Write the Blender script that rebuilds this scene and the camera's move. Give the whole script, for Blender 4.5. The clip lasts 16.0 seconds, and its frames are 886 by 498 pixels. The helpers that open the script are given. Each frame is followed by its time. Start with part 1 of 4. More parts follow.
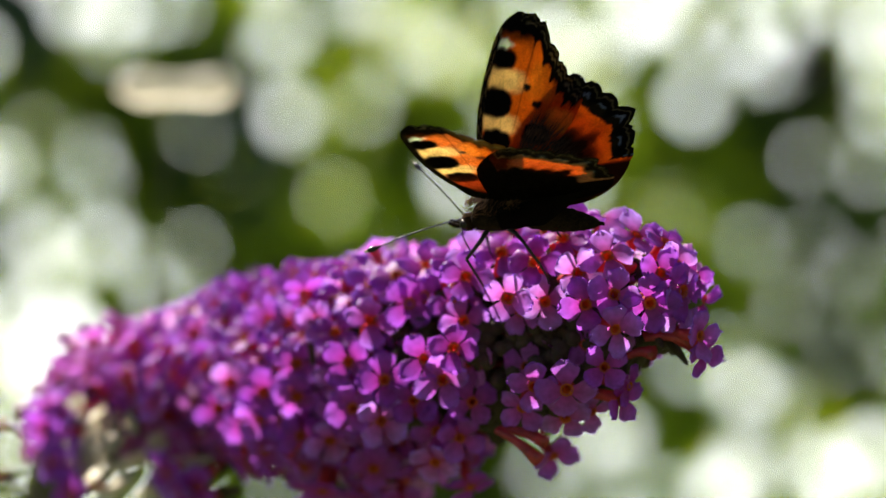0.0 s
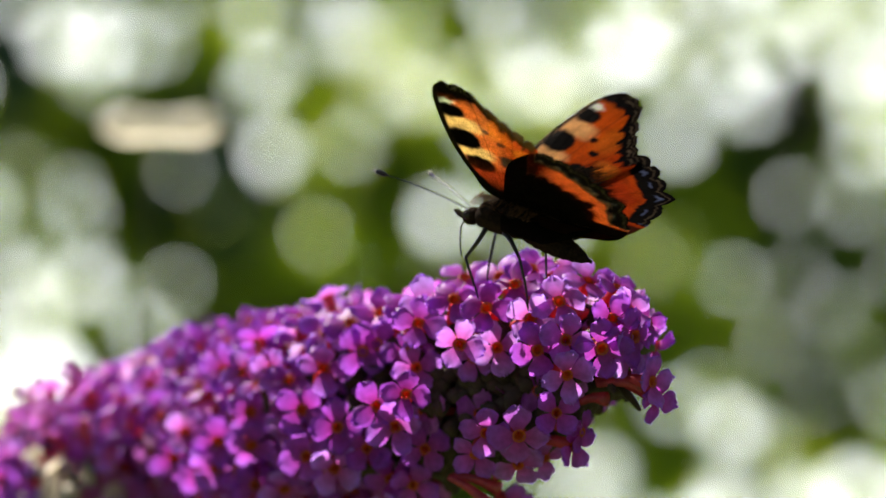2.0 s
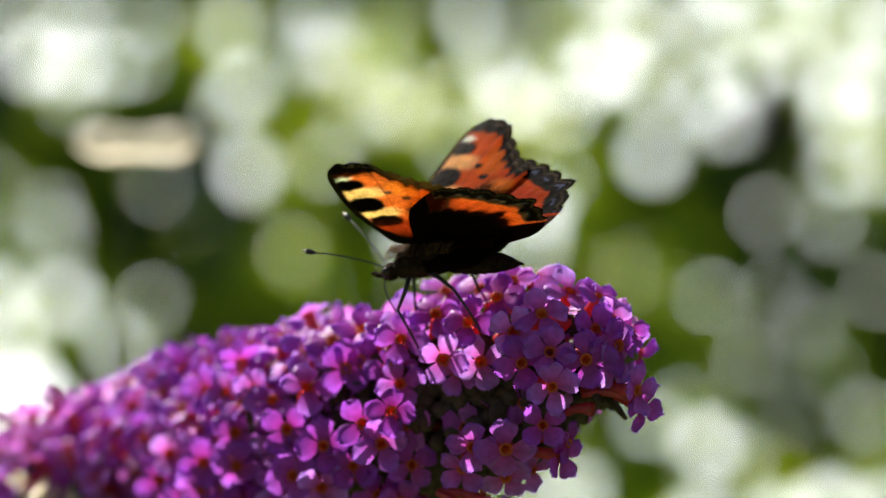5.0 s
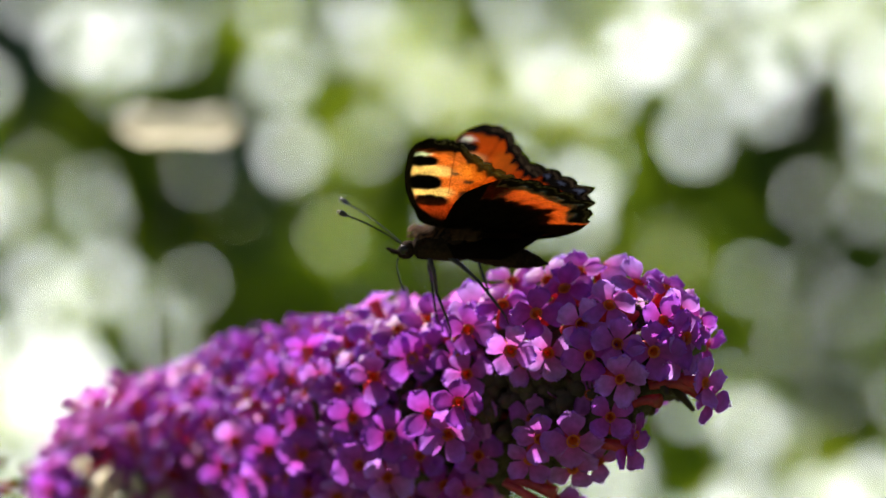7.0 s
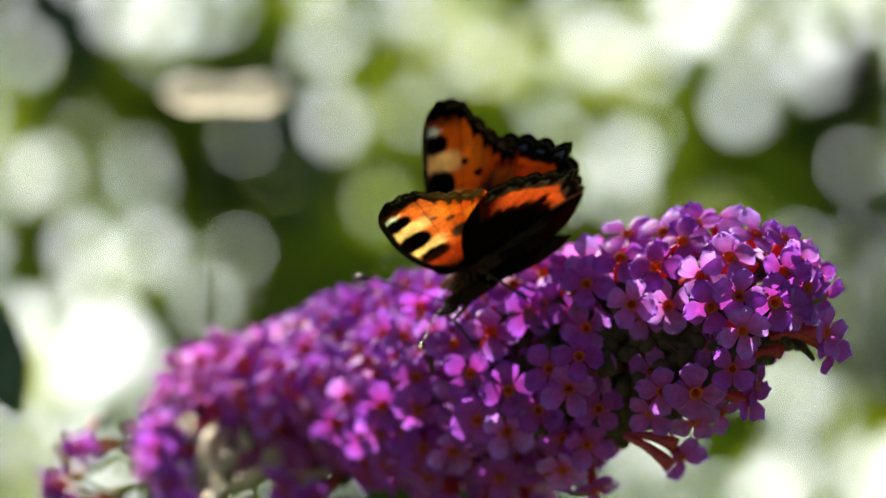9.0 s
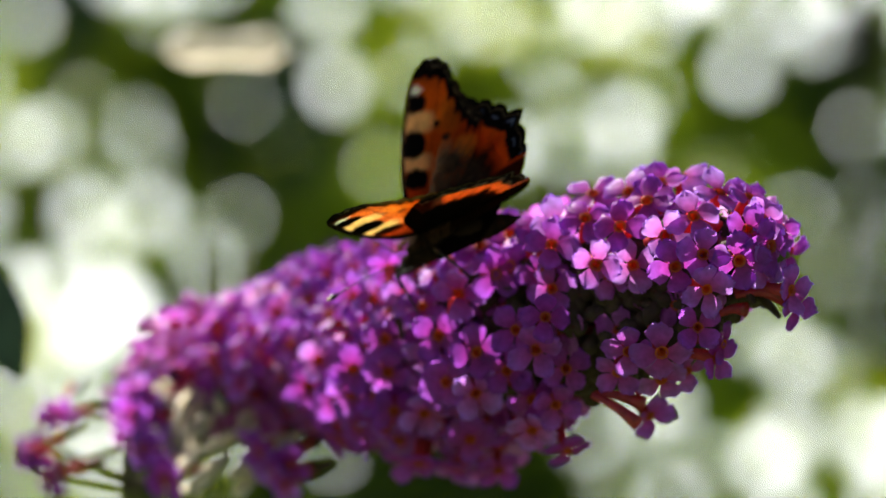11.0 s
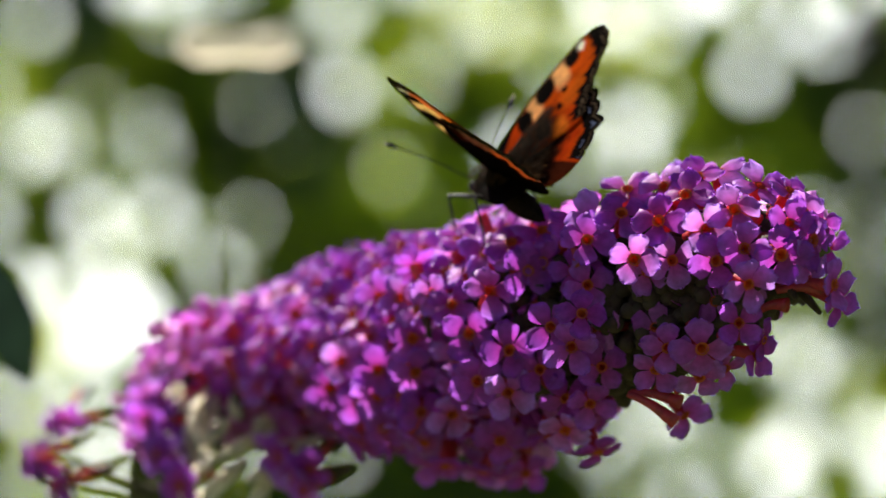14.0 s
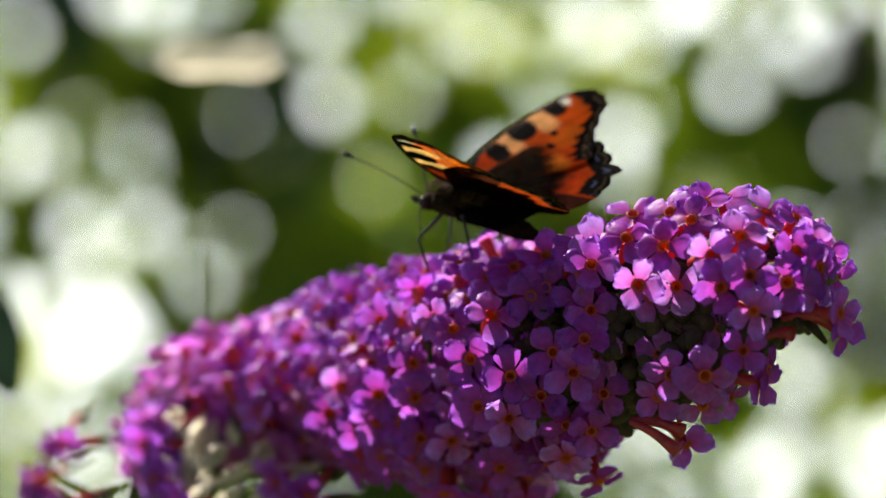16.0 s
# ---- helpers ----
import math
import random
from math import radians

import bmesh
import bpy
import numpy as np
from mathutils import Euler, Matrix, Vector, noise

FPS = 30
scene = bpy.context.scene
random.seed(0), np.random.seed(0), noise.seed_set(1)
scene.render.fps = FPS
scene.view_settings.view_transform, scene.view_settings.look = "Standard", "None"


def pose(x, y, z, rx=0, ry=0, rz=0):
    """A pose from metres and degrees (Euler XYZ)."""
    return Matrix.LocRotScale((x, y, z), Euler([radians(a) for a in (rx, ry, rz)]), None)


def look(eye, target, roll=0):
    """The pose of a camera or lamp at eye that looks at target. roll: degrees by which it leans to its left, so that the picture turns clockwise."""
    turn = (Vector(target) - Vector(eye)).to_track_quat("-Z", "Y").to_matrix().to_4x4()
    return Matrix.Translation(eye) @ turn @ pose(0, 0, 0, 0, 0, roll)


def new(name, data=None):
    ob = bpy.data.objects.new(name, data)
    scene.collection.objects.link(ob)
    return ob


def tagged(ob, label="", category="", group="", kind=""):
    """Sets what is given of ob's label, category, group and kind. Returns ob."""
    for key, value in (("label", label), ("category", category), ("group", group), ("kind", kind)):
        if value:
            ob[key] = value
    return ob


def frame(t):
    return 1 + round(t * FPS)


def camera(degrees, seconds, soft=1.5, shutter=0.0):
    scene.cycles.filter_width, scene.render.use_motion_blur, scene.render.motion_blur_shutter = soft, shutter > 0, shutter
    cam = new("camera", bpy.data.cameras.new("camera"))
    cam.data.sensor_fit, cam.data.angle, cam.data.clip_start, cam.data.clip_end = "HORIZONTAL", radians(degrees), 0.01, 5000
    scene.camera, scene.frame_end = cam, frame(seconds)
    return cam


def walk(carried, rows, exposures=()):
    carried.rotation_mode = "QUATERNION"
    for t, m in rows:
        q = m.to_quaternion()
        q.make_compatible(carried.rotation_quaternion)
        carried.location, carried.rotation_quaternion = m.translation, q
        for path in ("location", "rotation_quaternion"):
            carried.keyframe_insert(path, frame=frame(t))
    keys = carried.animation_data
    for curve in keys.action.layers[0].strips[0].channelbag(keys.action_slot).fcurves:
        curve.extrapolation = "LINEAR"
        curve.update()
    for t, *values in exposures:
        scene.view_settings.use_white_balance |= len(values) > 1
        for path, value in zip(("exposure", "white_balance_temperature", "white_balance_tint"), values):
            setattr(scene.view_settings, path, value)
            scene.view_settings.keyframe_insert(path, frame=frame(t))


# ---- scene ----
# A small tortoiseshell butterfly on a buddleia panicle, before a sunlit hedge. Millimetres (MM) are used on the small things.
MM = 0.001
EYE_Y, EYE_Z = -0.5408, 1.40
cam = camera(12.0, 16.0, soft=1.5, shutter=0.5)
cam.data.dof.use_dof = True
cam.data.dof.focus_distance = 0.540
cam.data.dof.aperture_fstop = 14.2
# seconds, degrees up, degrees to the left
CAMERA_TURN = [
    (0, -0.115, -0.461), (0.5, -0.147, -0.366), (1, -0.025, -0.424), (1.5, 0.197, -0.567), (2, 0.392, -0.678), (2.5, 0.551, -0.73),
    (3, 0.693, -0.878), (3.5, 0.662, -0.852), (5.8, 0.625, -1.063), (6, 0.63, -0.841), (6.5, 0.609, -0.461), (7, 0.392, -0.44),
    (7.5, 0.313, -0.345), (8, 0.265, -0.181), (8.5, 0.075, -0.054), (9, -0.041, 0.173), (9.5, -0.147, 0.21), (9.7, -0.216, 0.216),
    (11.8, -0.633, 0.173), (12, -0.644, 0.39), (12.5, -0.527, 0.348), (13, -0.443, 0.443), (13.5, -0.39, 0.464), (14, -0.485, 0.316),
    (14.5, -0.453, 0.131), (15, -0.438, 0.089), (15.5, -0.411, 0.078), (16, -0.316, 0.105)]
walk(cam, [(t, pose(0, EYE_Y, EYE_Z, 90 + up, 0, left)) for t, up, left in CAMERA_TURN], exposures=[(0, 1.2), (16, 1.2)])

# ---- light ----
SUN_FROM = Vector((-0.37, 0.55, 0.75)).normalized()
world = bpy.data.worlds.new("world")
scene.world = world
world.use_nodes = True
sky = world.node_tree.nodes.new("ShaderNodeTexSky")
sky.sky_type = "NISHITA"
sky.sun_disc = False
sky.sun_elevation = math.asin(SUN_FROM.z)
sky.sun_rotation = math.atan2(SUN_FROM.x, SUN_FROM.y)
background = world.node_tree.nodes["Background"]
world.node_tree.links.new(sky.outputs[0], background.inputs[0])
background.inputs[1].default_value = 0.036
sun = new("sun", bpy.data.lights.new("sun", "SUN"))
sun.data.energy, sun.data.angle, sun.data.color = 5.6, radians(0.5), (1.0, 0.93, 0.80)
sun.matrix_world = look(SUN_FROM * 20 + Vector((0, 0, 1.4)), (0, 0, 1.4))


# ---- materials ----
def material(name):
    m = bpy.data.materials.new(name)
    m.use_nodes = True
    nt = m.node_tree
    nt.nodes.clear()
    out = nt.nodes.new("ShaderNodeOutputMaterial")

    def node(kind, **values):
        n = nt.nodes.new(kind)
        for key, value in values.items():
            if key == "op":
                n.operation = value
            elif key == "blend":
                n.blend_type = value
            elif key == "typed":
                n.data_type = value
            else:
                n.inputs[key.replace("_", " ")].default_value = value
        return n

    def link(a, b):
        nt.links.new(a, b)
    return m, node, link, out


def ramp(node, link, fac, stops):
    r = node("ShaderNodeValToRGB")
    e = r.color_ramp.elements
    e[0].position, e[0].color = stops[0][0], (*stops[0][1], 1)
    e[1].position, e[1].color = stops[-1][0], (*stops[-1][1], 1)
    for p, c in stops[1:-1]:
        x = e.new(p)
        x.color = (*c, 1)
    link(fac, r.inputs[0])
    return r.outputs[0]


def thin_leafy(name, colour_stops, through_gain=(1, 1, 1), share=0.45, rough=0.5, gloss=0.08, scale=600.0, source="island", bump=0.2, radial=False):
    """Thin living tissue: diffuse above, translucent through, a little gloss."""
    m, node, link, out = material(name)
    geo = node("ShaderNodeNewGeometry")
    info = node("ShaderNodeObjectInfo")
    tex = node("ShaderNodeTexCoord")
    fine = node("ShaderNodeTexNoise", Scale=scale, Detail=3.0)
    broad = node("ShaderNodeTexNoise", Scale=scale * 0.13, Detail=2.0)
    link(tex.outputs["Object"], fine.inputs["Vector"])
    link(tex.outputs["Object"], broad.inputs["Vector"])
    pick = geo.outputs["Random Per Island"] if source == "island" else info.outputs["Random"]
    mix = node("ShaderNodeMath", op="MULTIPLY_ADD")
    link(broad.outputs[0], mix.inputs[0])
    mix.inputs[1].default_value = 0.5
    link(pick, mix.inputs[2])
    low = node("ShaderNodeMath", op="MULTIPLY")
    link(mix.outputs[0], low.inputs[0])
    low.inputs[1].default_value = 0.68
    colour = ramp(node, link, low.outputs[0], colour_stops)
    grain = node("ShaderNodeMapRange", From_Min=0.3, From_Max=0.7, To_Min=0.70, To_Max=1.20)
    link(fine.outputs[0], grain.inputs[0])
    tint = node("ShaderNodeVectorMath", op="SCALE")
    link(colour, tint.inputs[0])
    link(grain.outputs[0], tint.inputs["Scale"])
    if radial:      # from the throat to the rim of a floret
        far = node("ShaderNodeVectorMath", op="LENGTH")
        link(tex.outputs["Object"], far.inputs[0])
        grow = node("ShaderNodeMapRange", From_Min=0.0004, From_Max=0.0031, To_Min=0.0, To_Max=1.0)
        link(far.outputs["Value"], grow.inputs[0])
        rim = ramp(node, link, grow.outputs[0], [(0.0, (0.85, 0.22, 0.35)), (0.25, (1.0, 0.55, 0.66)), (0.65, (1.0, 0.9, 0.95)), (1.0, (0.94, 1.25, 1.14))])
        shaded = node("ShaderNodeVectorMath", op="MULTIPLY")
        link(tint.outputs[0], shaded.inputs[0])
        link(rim, shaded.inputs[1])
        tint = shaded
    gain = node("ShaderNodeVectorMath", op="MULTIPLY")
    link(tint.outputs[0], gain.inputs[0])
    gain.inputs[1].default_value = through_gain
    bmp = node("ShaderNodeBump", Strength=bump, Distance=0.0003)
    link(fine.outputs[0], bmp.inputs["Height"])
    d, t, g = node("ShaderNodeBsdfDiffuse"), node("ShaderNodeBsdfTranslucent"), node("ShaderNodeBsdfGlossy", Roughness=rough)
    link(tint.outputs[0], d.inputs[0])
    link(gain.outputs[0], t.inputs[0])
    for n in (d, g):
        link(bmp.outputs[0], n.inputs["Normal"])
    a, b = node("ShaderNodeMixShader"), node("ShaderNodeMixShader")
    a.inputs[0].default_value = share
    link(d.outputs[0], a.inputs[1])
    link(t.outputs[0], a.inputs[2])
    b.inputs[0].default_value = gloss
    link(a.outputs[0], b.inputs[1])
    link(g.outputs[0], b.inputs[2])
    link(b.outputs[0], out.inputs[0])
    return m


def solid(name, c1, c2, rough=0.6, scale=400.0, bump=0.3, distance=0.0003, shine=0.3):
    m, node, link, out = material(name)
    tex = node("ShaderNodeTexCoord")
    n1 = node("ShaderNodeTexNoise", Scale=scale, Detail=4.0)
    n2 = node("ShaderNodeTexNoise", Scale=scale * 0.12, Detail=2.0)
    for n in (n1, n2):
        link(tex.outputs["Object"], n.inputs["Vector"])
    half = node("ShaderNodeMath", op="ADD")
    link(n1.outputs[0], half.inputs[0])
    link(n2.outputs[0], half.inputs[1])
    less = node("ShaderNodeMath", op="MULTIPLY")
    link(half.outputs[0], less.inputs[0])
    less.inputs[1].default_value = 0.5
    colour = ramp(node, link, less.outputs[0], [(0.35, c1), (0.65, c2)])
    p = node("ShaderNodeBsdfPrincipled", Roughness=rough)
    p.inputs["Specular IOR Level"].default_value = shine
    link(colour, p.inputs["Base Color"])
    bmp = node("ShaderNodeBump", Strength=bump, Distance=distance)
    link(n1.outputs[0], bmp.inputs["Height"])
    link(bmp.outputs[0], p.inputs["Normal"])
    link(p.outputs[0], out.inputs[0])
    return m


def wing_scales(name):
    """Scaled wing membrane: its painted pattern is in the mesh; it lets the sun shine through."""
    m, node, link, out = material(name)
    att = node("ShaderNodeAttribute")
    att.attribute_name = "pattern"
    tex = node("ShaderNodeTexCoord")
    fine = node("ShaderNodeTexNoise", Scale=5200.0, Detail=2.0)
    broad = node("ShaderNodeTexNoise", Scale=420.0, Detail=3.0)
    link(tex.outputs["Object"], fine.inputs["Vector"])
    link(tex.outputs["Object"], broad.inputs["Vector"])
    both = node("ShaderNodeMath", op="ADD")
    link(fine.outputs[0], both.inputs[0])
    link(broad.outputs[0], both.inputs[1])
    gr = node("ShaderNodeMapRange", From_Min=0.7, From_Max=1.3, To_Min=0.72, To_Max=1.22)
    link(both.outputs[0], gr.inputs[0])
    tint = node("ShaderNodeVectorMath", op="SCALE")
    link(att.outputs["Color"], tint.inputs[0])
    link(gr.outputs[0], tint.inputs["Scale"])
    gain = node("ShaderNodeVectorMath", op="MULTIPLY")
    link(tint.outputs[0], gain.inputs[0])
    gain.inputs[1].default_value = (1.2, 1.8, 1.5)
    bmp = node("ShaderNodeBump", Strength=0.3, Distance=0.00002)
    link(fine.outputs[0], bmp.inputs["Height"])
    d, t, g = node("ShaderNodeBsdfDiffuse"), node("ShaderNodeBsdfTranslucent"), node("ShaderNodeBsdfGlossy", Roughness=0.42)
    link(tint.outputs[0], d.inputs[0])
    link(gain.outputs[0], t.inputs[0])
    link(bmp.outputs[0], g.inputs["Normal"])
    a, b = node("ShaderNodeMixShader"), node("ShaderNodeMixShader")
    a.inputs[0].default_value = 0.66
    link(d.outputs[0], a.inputs[1])
    link(t.outputs[0], a.inputs[2])
    b.inputs[0].default_value = 0.0012
    link(a.outputs[0], b.inputs[1])
    link(g.outputs[0], b.inputs[2])
    link(b.outputs[0], out.inputs[0])
    return m


def glow(name, colour, strength):
    m, node, link, out = material(name)
    e = node("ShaderNodeEmission", Color=(*colour, 1), Strength=strength)
    link(e.outputs[0], out.inputs[0])
    return m


PETAL = thin_leafy("petal", [(0.0, (0.30, 0.020, 0.38)), (0.5, (0.40, 0.046, 0.53)), (1.0, (0.60, 0.19, 0.76))],
                   (1.10, 1.8, 1.18), 0.55, 0.45, 0.025, 900.0, "object", 0.3, True)
PETAL_JOINED = thin_leafy("petal_of_clump", [(0.0, (0.36, 0.030, 0.43)), (0.5, (0.53, 0.085, 0.59)), (1.0, (0.74, 0.26, 0.80))],
                          (1.30, 2.3, 1.25), 0.64, 0.45, 0.025, 900.0, "island")
THROAT = thin_leafy("throat", [(0.0, (0.40, 0.035, 0.006)), (1.0, (0.66, 0.12, 0.010))], (1, 1, 1), 0.3, 0.5, 0.04, 2000.0, "object")
TUBE = thin_leafy("tube", [(0.0, (0.42, 0.028, 0.055)), (1.0, (0.58, 0.07, 0.085))], (1.35, 1.0, 0.9), 0.5, 0.4, 0.05, 900.0, "island")
STEM = solid("stem", (0.06, 0.08, 0.02), (0.16, 0.17, 0.06), 0.7, 500.0)
CALYX = solid("calyx", (0.025, 0.018, 0.012), (0.075, 0.050, 0.030), 0.8, 900.0)
WITHERED_PETAL = thin_leafy("withered_petal", [(0.0, (0.72, 0.60, 0.42)), (0.35, (0.86, 0.81, 0.68)), (1.0, (0.93, 0.91, 0.86))], (1, 0.98, 0.93), 0.75, 0.6, 0.04, 700.0)
# one hedge leaf in two colours: shade painted into one, sunlight into the other
HEDGE_SHADED = thin_leafy("hedge_leaf_shaded", [(0.0, (0.018, 0.040, 0.008)), (0.6, (0.075, 0.125, 0.013)), (1.0, (0.18, 0.24, 0.028))],
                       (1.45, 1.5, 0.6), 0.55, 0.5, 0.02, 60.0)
HEDGE_SUNLIT = thin_leafy("hedge_leaf_sunlit", [(0.0, (0.17, 0.255, 0.016)), (0.6, (0.30, 0.36, 0.036)), (1.0, (0.42, 0.44, 0.13))],
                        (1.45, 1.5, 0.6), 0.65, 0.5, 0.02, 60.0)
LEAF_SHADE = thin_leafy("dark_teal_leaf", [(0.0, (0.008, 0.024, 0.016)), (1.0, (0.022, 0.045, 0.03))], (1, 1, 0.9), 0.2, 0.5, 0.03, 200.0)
# bluish dark hedge leaf, with deep shade painted into its colour
HEDGE_DEEP_SHADE = thin_leafy("hedge_leaf_deep_shade", [(0.0, (0.03, 0.075, 0.055)), (1.0, (0.07, 0.13, 0.10))], (1, 1, 0.9), 0.45, 0.5, 0.03, 60.0)
LEAF_DRY = thin_leafy("dry_leaf", [(0.0, (0.80, 0.74, 0.64)), (1.0, (0.88, 0.84, 0.77))], (1, 0.97, 0.9), 0.6, 0.6, 0.05, 300.0)
SPENT = solid("spent_capsule", (0.010, 0.006, 0.008), (0.035, 0.02, 0.02), 0.8, 300.0)
BARK = solid("bark", (0.05, 0.035, 0.025), (0.13, 0.10, 0.07), 0.9, 60.0, 0.6, 0.002)
WING = wing_scales("wing_scales")
FUR = solid("body_fur", (0.006, 0.004, 0.003), (0.03, 0.017, 0.010), 0.9, 3000.0, 0.6, 0.0002, 0.03)
HAIR = thin_leafy("hair", [(0.0, (0.035, 0.014, 0.005)), (1.0, (0.30, 0.135, 0.045))], (1, 1, 1), 0.4, 0.5, 0.02, 3000.0)
WING_HAIR = thin_leafy("wing_hair", [(0.0, (0.016, 0.009, 0.004)), (1.0, (0.17, 0.085, 0.03))], (1, 1, 1), 0.4, 0.5, 0.02, 3000.0)
CHITIN = solid("chitin", (0.008, 0.007, 0.006), (0.03, 0.024, 0.018), 0.35, 4000.0, 0.2, 0.00005)
EYE = solid("eye_facets", (0.012, 0.009, 0.007), (0.03, 0.02, 0.015), 0.18, 9000.0, 0.3, 0.00003)
PALE_TIP = solid("pale_tip", (0.5, 0.42, 0.2), (0.7, 0.6, 0.35), 0.5, 4000.0)
GRASS_SOIL = solid("grass_soil", (0.03, 0.05, 0.015), (0.10, 0.12, 0.04), 0.95, 6.0, 0.8, 0.02)
SKY_GLOW = glow("bright_hazy_sky", (0.97, 1.0, 0.97), 1.7)


# ---- building helpers ----
def part(name, bm, mat, parent=None, label=""):
    me = bpy.data.meshes.new(name)
    bm.to_mesh(me)
    bm.free()
    me.materials.append(mat)
    for poly in me.polygons:
        poly.use_smooth = True
    ob = new(name, me)
    ob.parent = parent
    return tagged(ob, label)


def mesh_part(name, verts, faces, mat, parent=None, label=""):
    me = bpy.data.meshes.new(name)
    me.from_pydata([tuple(v) for v in verts], [], faces)
    me.materials.append(mat)
    for poly in me.polygons:
        poly.use_smooth = True
    ob = new(name, me)
    ob.parent = parent
    return tagged(ob, label)


def sweep(points, radii, sides=8, cap=True):
    """Verts and faces of a round, tapering limb along points."""
    pts = [Vector(p) for p in points]
    verts, faces = [], []
    ref = Vector((0.31, 0.17, 0.93)).normalized()
    for k, p in enumerate(pts):
        t = (pts[min(k + 1, len(pts) - 1)] - pts[max(k - 1, 0)]).normalized()
        u = ref.cross(t).normalized()
        w = t.cross(u)
        for j in range(sides):
            a = 2 * math.pi * j / sides
            verts.append(p + (u * math.cos(a) + w * math.sin(a)) * radii[k])
    for k in range(len(pts) - 1):
        for j in range(sides):
            i, n = k * sides + j, k * sides + (j + 1) % sides
            faces.append((i, n, n + sides, i + sides))
    if cap:
        faces.append(tuple(range(sides - 1, -1, -1)))
        faces.append(tuple(range((len(pts) - 1) * sides, len(pts) * sides)))
    return verts, faces


def join(store, verts, faces):
    n = len(store[0])
    store[0].extend(verts)
    store[1].extend(tuple(i + n for i in f) for f in faces)


def smooth(points, per=6):
    """Catmull-Rom through points."""
    p = [Vector(q) for q in points]
    p = [p[0] * 2 - p[1], *p, p[-1] * 2 - p[-2]]
    out = []
    for k in range(1, len(p) - 2):
        for j in range(per):
            t = j / per
            a, b, c, d = p[k - 1:k + 3]
            out.append(0.5 * (2 * b + (c - a) * t + (2 * a - 5 * b + 4 * c - d) * t * t + (3 * b - a - 3 * c + d) * t ** 3))
    out.append(p[-2])
    return out


def leaf_shape(length, width, along=6, fold=0.25, curl=0.2, wave=0.0):
    """A lance-shaped leaf along +x from its stalk, folded along the midrib; verts and faces."""
    verts, faces = [], []
    for i in range(along + 1):
        u = i / along
        w = width * 0.5 * max(math.sin(math.pi * min(1, u * 0.94 + 0.04)) ** 0.8, 0.03)
        z = -curl * length * u * u
        for s in (-1, -0.5, 0, 0.5, 1):
            verts.append(Vector((u * length, s * w, z + abs(s) * w * fold + wave * w * math.sin(9 * u + 2 * s))))
    for i in range(along):
        for s in range(4):
            a = i * 5 + s
            faces.append((a, a + 5, a + 6, a + 1))
    return verts, faces


# ---- the setting ----
def build_ground():
    n = 80
    verts, faces = [], []
    for i in range(n + 1):
        for j in range(n + 1):
            x, y = (i / n * 2 - 1), (j / n * 2 - 1)
            x, y = 900 * x * abs(x) ** 2, 900 * y * abs(y) ** 2
            drop = -0.25 * min(max(y - 3.9, 0), 48)      # the garden falls away behind the hedge
            verts.append((x, y, drop + (0.05 * noise.noise((x * 0.7, y * 0.7, 0)) if abs(x) + abs(y) < 60 else 0)))
    for i in range(n):
        for j in range(n):
            a = i * (n + 1) + j
            faces.append((a, a + n + 1, a + n + 2, a + 1))
    tagged(mesh_part("ground", verts, faces, GRASS_SOIL), "mown grass and soil of a garden", "ground", kind="structure")


def build_sky():
    verts = [(-45, 60, -13), (45, 60, -13), (45, 60, 22), (-45, 60, 22)]
    tagged(mesh_part("backdrop", verts, [(0, 1, 2, 3)], SKY_GLOW), "bright white hazy sky behind the hedge", "sky", kind="structure")


# openings in the hedge: metres to the right, above eye height, radius
GAPS = [
    (-0.278, 0.195, 0.0091), (-0.246, 0.19, 0.0091), (-0.213, 0.19, 0.006), (-0.246, 0.162, 0.003), (-0.105, 0.172, 0.0081), (-0.119, 0.153, 0.003),
    (-0.077, 0.172, 0.0043), (-0.053, 0.2, 0.0091), (-0.03, 0.2, 0.006), (-0.1, 0.104, 0.0091), (-0.072, 0.036, 0.006), (-0.035, 0.111, 0.0043),
    (0.008, 0.162, 0.0043), (0.031, 0.172, 0.003), (-0.016, 0.144, 0.003), (-0.26, 0.054, 0.0035), (-0.264, 0.073, 0.0024), (-0.339, 0.064, 0.006),
    (-0.311, -0.002, 0.0091), (-0.255, -0.002, 0.0091), (-0.297, -0.035, 0.006), (-0.208, -0.044, 0.0055), (-0.222, -0.021, 0.0026), (-0.288, -0.072, 0.0124),
    (-0.311, -0.1, 0.0124), (-0.274, -0.091, 0.0124), (-0.321, -0.128, 0.0091), (-0.335, -0.063, 0.0091), (-0.293, 0.031, 0.0021), (0.111, 0.181, 0.0043),
    (0.13, 0.162, 0.006), (0.158, 0.148, 0.003)]
